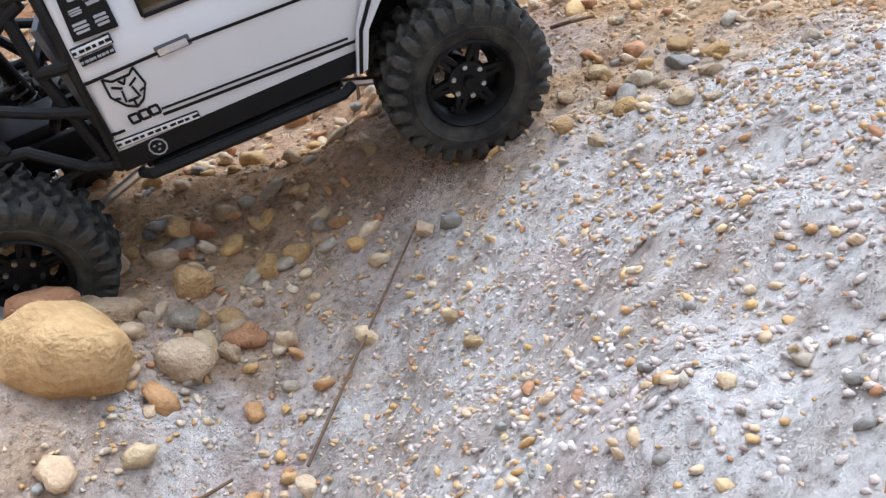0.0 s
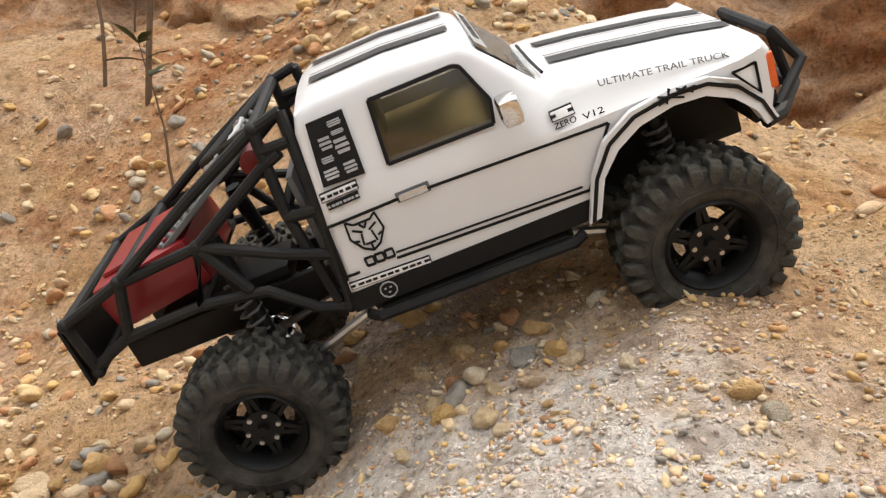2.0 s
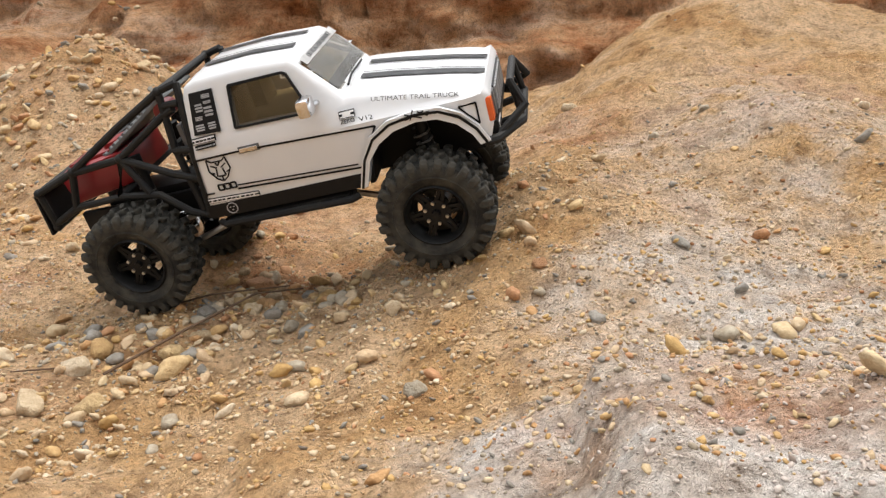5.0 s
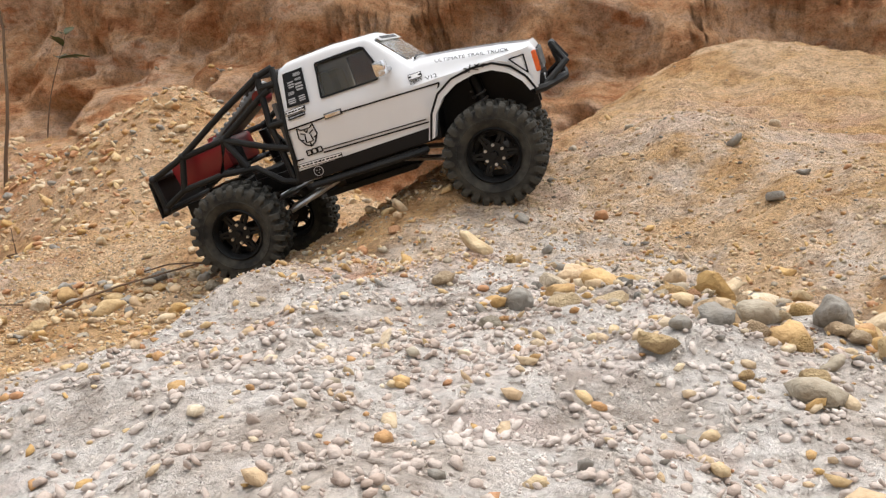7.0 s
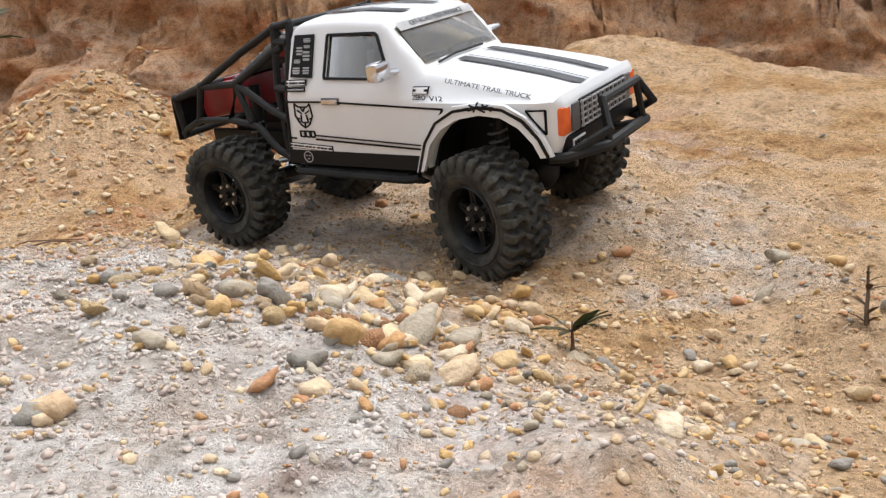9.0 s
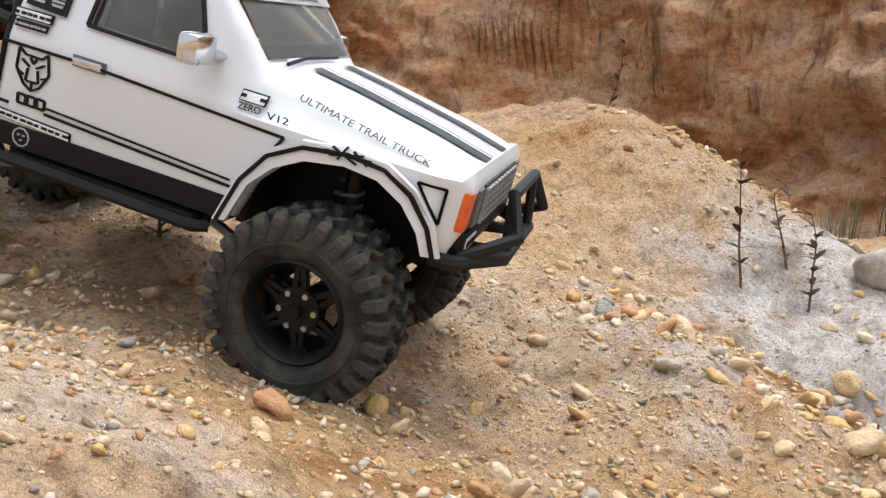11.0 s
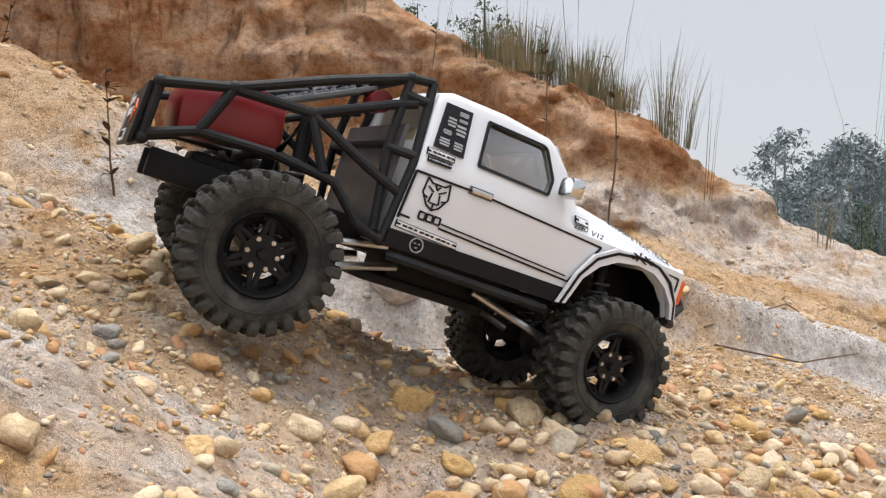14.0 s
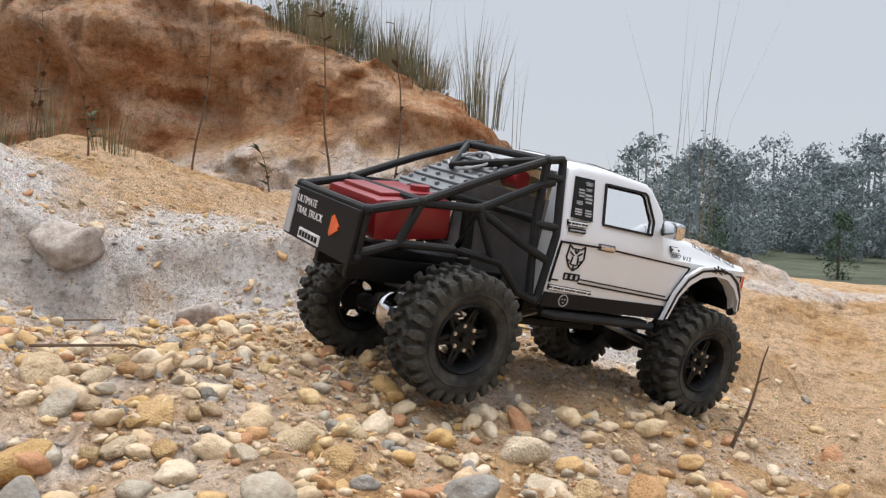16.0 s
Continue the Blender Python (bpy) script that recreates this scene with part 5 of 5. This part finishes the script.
DRY = "dry brown weed with a thin crooked stem"
GREEN = "thin stem with a tuft of dull green leaves"
rnd = random.Random(9)
for x, y, h, lean, n, lab, mat, leaf, top in [
        (-0.95, 1.55, 0.5, (0.05, 0), 5, DRY, LEAF, 0.03, True), (-0.86, 1.5, 0.75, (0.1, 0), 3, DRY, TWIG, 0.02, True), (-1.05, 1.92, 0.36, (0.05, 0), 10, GREEN, LEAF, 0.075, True), (-0.75, 1.3, 0.2, (0, 0), 8, GREEN, LEAF, 0.04, True),
        (-0.50, 1.10, 0.12, (0, 0), 5, DRY, TWIG, 0.015, True),
        (0.925, 0.05, 0.03, (0.1, 0.1), 7, "small dark green seedling in the sand", LEAF, 0.028, True),
        (1.93, 0.17, 0.2, (0.1, 0.15), 30, DRY, TWIG, 0.024, False), (1.98, 0.10, 0.15, (0.15, -0.1), 30, DRY, TWIG, 0.024, False), (2.02, 0.16, 0.12, (-0.1, 0.1), 14, DRY, TWIG, 0.02, False), (2.45, 0.0, 0.17, (0, 0), 10, DRY, TWIG, 0.02, False),
        (2.2, 0.75, 0.22, (0.1, 0), 14, DRY, TWIG, 0.026, False),
        (3.0, -0.28, 0.5, (-0.05, 0.06), 22, DRY, TWIG, 0.03, False), (3.06, -0.42, 0.48, (0.0, -0.05), 14, DRY, TWIG, 0.03, False), (3.1, 0.15, 0.5, (0.05, 0), 12, DRY, TWIG, 0.03, False), (2.9, 0.3, 0.14, (0, 0), 12, GREEN, LEAF, 0.035, False),
        (2.95, -0.14, 0.12, (0, 0), 12, GREEN, LEAF, 0.035, False), (3.0, 0.55, 0.35, (0, 0.05), 12, DRY, TWIG, 0.03, False), (2.95, 0.75, 0.18, (0, 0), 10, GREEN, LEAF, 0.04, False), (2.8, 0.4, 0.35, (0.1, 0.1), 10, DRY, TWIG, 0.03, False),
        (1.92, -1.07, 0.115, (0.0, -0.28), 7, DRY, TWIG, 0.016, False), (1.84, -0.13, 0.15, (0.0, 0.05), 4, DRY, TWIG, 0.014, False), (1.12, 0.12, 0.05, (0.0, 0.0), 8, DRY, TWIG, 0.014, False)]:
    stem_plant(x, y, h, lean, n, lab, rnd, mat, leaf, top)


def stick(pts, r, label):
    r = r * 0.6
    bm = tube(bmesh.new(), [(x, y, hz(x, y) + r + dz * 0.7) for x, y, dz in pts], [r * (1 - 0.5 * k / len(pts)) for k in range(len(pts))], 7)
    ob = part("twig", bm, TWIG, None, "", True)
    return tagged(ob, label, "twig", "fallen twigs")


for pts, r in [([(0.07, 0.44, 0.004), (0.12, 0.49, 0.026), (0.18, 0.57, 0.022), (0.22, 0.62, 0.02)], 0.0026), ([(0.05, 0.60, 0.004), (0.13, 0.585, 0.02), (0.21, 0.60, 0.024)], 0.002), ([(-0.13, 0.47, 0.002), (-0.09, 0.455, 0.002)], 0.0018),
               ([(-0.72, 0.58, 0.03), (-0.66, 0.62, 0.03), (-0.62, 0.66, 0.02)], 0.0024), ([(-0.58, 0.66, 0.01), (-0.53, 0.73, 0.012), (-0.5, 0.77, 0.012)], 0.0018), 
               ([(-0.36, 0.9, 0.006), (-0.35, 0.88, 0.012), (-0.33, 0.88, 0.006)], 0.0032), ([(2.2, -0.72, 0.004), (2.35, -0.85, 0.01), (2.5, -0.95, 0.004)], 0.003), ([(2.28, -0.7, 0.004), (2.5, -0.83, 0.014), (2.62, -0.9, 0.004)], 0.0026),
               ([(1.62, -0.54, 0.012), (1.66, -0.6, 0.02), (1.68, -0.68, 0.008)], 0.0022), ([(1.9, -0.3, 0.01), (2.0, -0.36, 0.03)], 0.002), ([(1.7, -0.15, 0.01), (1.8, -0.1, 0.006)], 0.002), ([(0.02, 0.46, 0.002), (-0.02, 0.45, 0.003)], 0.0016)]:
    stick(pts, r, "thin dry brown twig lying on the sand")


def grass_tuft(x, y, n, height, spread, rnd, label, dense=True):
    """Dry blades that fan out from one root."""
    bm = bmesh.new()
    z = hz(x, y) - 0.01
    for _ in range(n):
        a, r = rnd.uniform(0, 6.28), rnd.random() ** 0.5 * spread
        L = height * rnd.uniform(0.45, 1.1)
        d = Vector((math.cos(a), math.sin(a), 0))
        bend = rnd.uniform(0.05, 0.5)
        w = rnd.uniform(0.0007, 0.0015)
        o = Vector((x, y, z)) + d * r
        side = Vector((-d.y, d.x, 0)) * w
        up = [o, o + Vector((0, 0, L * 0.5)) + d * bend * L * 0.2, o + Vector((0, 0, L)) + d * bend * L * 0.7]
        v = [bm.verts.new(up[0] - side), bm.verts.new(up[0] + side), bm.verts.new(up[1] + side * 0.8), bm.verts.new(up[1] - side * 0.8), bm.verts.new(up[2])]
        bm.faces.new((v[0], v[1], v[2], v[3]))
        bm.faces.new((v[3], v[2], v[4]))
    return tagged(part("grass_tuft", bm, STRAW), label, "grass", "grass on the bank", "")


rnd = random.Random(21)
for x, y, n, h, s in [(3.82, 0.02, 700, 0.2, 0.14), (3.9, -0.16, 700, 0.21, 0.14), (3.85, 0.16, 420, 0.17, 0.12), (3.85, -0.3, 360, 0.14, 0.1), (3.8, -0.52, 90, 0.3, 0.07), (3.78, -0.48, 60, 0.36, 0.05), (3.66, 0.62, 60, 0.16, 0.1), (2.95, 0.62, 90, 0.22, 0.05), (3.0, 0.5, 50, 0.3, 0.05), (3.9, -1.0, 30, 0.3, 0.05), (2.55, 0.02, 50, 0.1, 0.05)]:
    grass_tuft(x, y, n, h, s, rnd, "dry straw-coloured grass tuft with green blades at its root")
for x, y, h in [(3.7, -0.2, 0.75), (3.75, 0.05, 0.7), (3.75, -0.62, 0.6), (4.3, -1.25, 1.1), (4.2, -1.15, 0.9), (4.4, -1.3, 0.8), (3.72, 0.22, 0.62), (3.68, -0.32, 0.66), (3.7, 0.34, 0.5)]:
    grass_tuft(x, y, 5, h, 0.05, rnd, "few tall thin dry grass stalks")


# ---- far trees ----
def pine(x, y, h, rnd, mat, label, wide=0.42, clumps=70):
    z = hz(x, y)
    tree = tagged(new("tree"), label, "tree", "trees across the valley")
    tree.matrix_basis = Matrix.Translation((x, y, z - 0.2))
    # far trunks take the hazed foliage colour too, nearer ones plain bark
    part("trunk", tube(bmesh.new(), [(0, 0, 0), (0.02 * h, 0, 0.4 * h), (0.01 * h, 0.02 * h, 0.93 * h)], [0.022 * h, 0.015 * h, 0.004 * h], 7), HAZED_TREE if mat is HAZED_TREE else BARK, tree)
    bm = bmesh.new()
    for _ in range(clumps):
        k = rnd.uniform(0.04, 1.0)
        a = rnd.uniform(0, 6.28)
        r = h * wide * 0.5 * (math.sin(math.pi * min(1, max(0.0, k - 0.02) ** 0.8)) * 0.9 + 0.15) * rnd.uniform(0.35, 1.0)
        c = Vector((r * math.cos(a), r * math.sin(a), h * k))
        q = h * rnd.uniform(0.03, 0.062)
        for _ in range(34):
            d = Vector((rnd.gauss(0, 1), rnd.gauss(0, 1), rnd.gauss(0, 0.6)))
            o = c + d * q * 0.9
            e1 = Vector((rnd.gauss(0, 1), rnd.gauss(0, 1), rnd.gauss(0, 1))) * q * 0.27
            e2 = Vector((rnd.gauss(0, 1), rnd.gauss(0, 1), rnd.gauss(0, 1))) * q * 0.27
            bm.faces.new((bm.verts.new(o - e1), bm.verts.new(o + e1), bm.verts.new(o + e2)))
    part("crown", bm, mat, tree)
    return tree


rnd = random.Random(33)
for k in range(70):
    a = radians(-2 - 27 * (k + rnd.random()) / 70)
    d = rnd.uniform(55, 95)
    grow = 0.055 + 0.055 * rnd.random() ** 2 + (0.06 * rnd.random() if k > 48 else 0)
    pine(d * math.cos(a), d * math.sin(a), 1.6 + d * grow, rnd, HAZED_TREE, "grey-green pine in a wood across the valley, distance haze in its colour", 0.85, 60)
for x, y, h in [(24, -8.6, 3.2), (26, -10.2, 3.6), (22, -9.6, 2.4), (30, -8.2, 2.4), (25, -11.4, 4.6), (33, -4.6, 2.6)]:
    pine(x, y, h, rnd, NEARTREE, "young green pine below the pit's edge", 0.5, 60)
for x, y in [(5.6, 0.75), (5.9, 1.3)]:
    pine(x, y, 0.8, rnd, NEARTREE, "small dark pine behind the bank", 0.5, 40)


# ---- what moves ----
def between(t, table, col=1):
    return float(np.interp(t, [r[0] for r in table], [r[col] for r in table]))


def smooth_rows(rows, step):
    """Rows at an even step on cubic curves through the given ones."""
    ts = np.array([r[0] for r in rows])
    vals = np.array([r[1:] for r in rows])
    slope = np.gradient(vals, ts, axis=0)
    out = []
    for t in np.arange(0, 16.0001, step):
        i = int(np.clip(np.searchsorted(ts, t, side="right") - 1, 0, len(ts) - 2))
        h = ts[i + 1] - ts[i]
        u = (t - ts[i]) / h
        out.append((t, (2 * u**3 - 3 * u**2 + 1) * vals[i] + (u**3 - 2 * u**2 + u) * h * slope[i] + (3 * u**2 - 2 * u**3) * vals[i + 1] + (u**3 - u**2) * h * slope[i + 1]))
    return out


# right-hand wheels: how far the axle is pushed up into the body
LIFT = {"front": [(0.0, 0.020), (1.0, 0.020), (2.0, 0.012), (3.0, 0.0126), (5.0, 0.0146), (8.0, 0.015), (10.5, 0.0145), (11.0, 0.0186), (12.0, 0.0155), (13.0, 0.022), (14.5, 0.0085), (16.0, 0.011)],
        "rear": [(0.0, 0.018), (1.0, 0.018), (2.0, 0.002), (3.0, 0.016), (5.0, 0.0235), (8.0, 0.0156), (13.0, 0.005), (14.5, 0.022), (16.0, 0.018)]}
STEER = [(0, 0), (5.2, 0), (7.3, -4), (8.2, -22), (10.3, -14), (11.0, -4), (11.8, 0), (16, 0)]


def motions():
    walk(truck, [(t, pose(*r)) for t, *r in TRUCK])
    steps = smooth_rows(TRUCK, 0.25)
    roll, last = 0.0, None
    turns = {key: [] for key in WHEELS}
    tilt = {"front": [], "rear": []}
    for t, v in steps:
        m = pose(*v)
        if last is not None:
            roll += (m.translation - last).length / RAD
        last = m.translation.copy()
        for end in ("front", "rear"):
            x = 0.315 if end == "front" else 0.0
            right = between(t, LIFT[end])
            # the left wheel follows the ground within the reach of the springs
            p = m @ Vector((x, 0.09, 0))
            left = max(right - 0.03, min(right + 0.03, hz(p.x, p.y) + RAD - 0.002 - p.z))
            for s, dz in ((-1, right), (1, left)):
                steer = between(t, STEER) if end == "front" else 0.0
                turns[end, s].append((t, Matrix.Translation((x, s * 0.09, dz)) @ Matrix.Rotation(radians(steer), 4, "Z") @ Matrix.Rotation(roll, 4, "Y")))
            tilt[end].append((t, Matrix.Translation((0, 0, (left + right) / 2)) @ Matrix.Rotation(math.atan2(left - right, 0.18), 4, "X")))
    for key, rows in turns.items():
        walk(WHEELS[key], rows)
    for end, rows in tilt.items():
        walk(AXLES[end], rows)


motions()
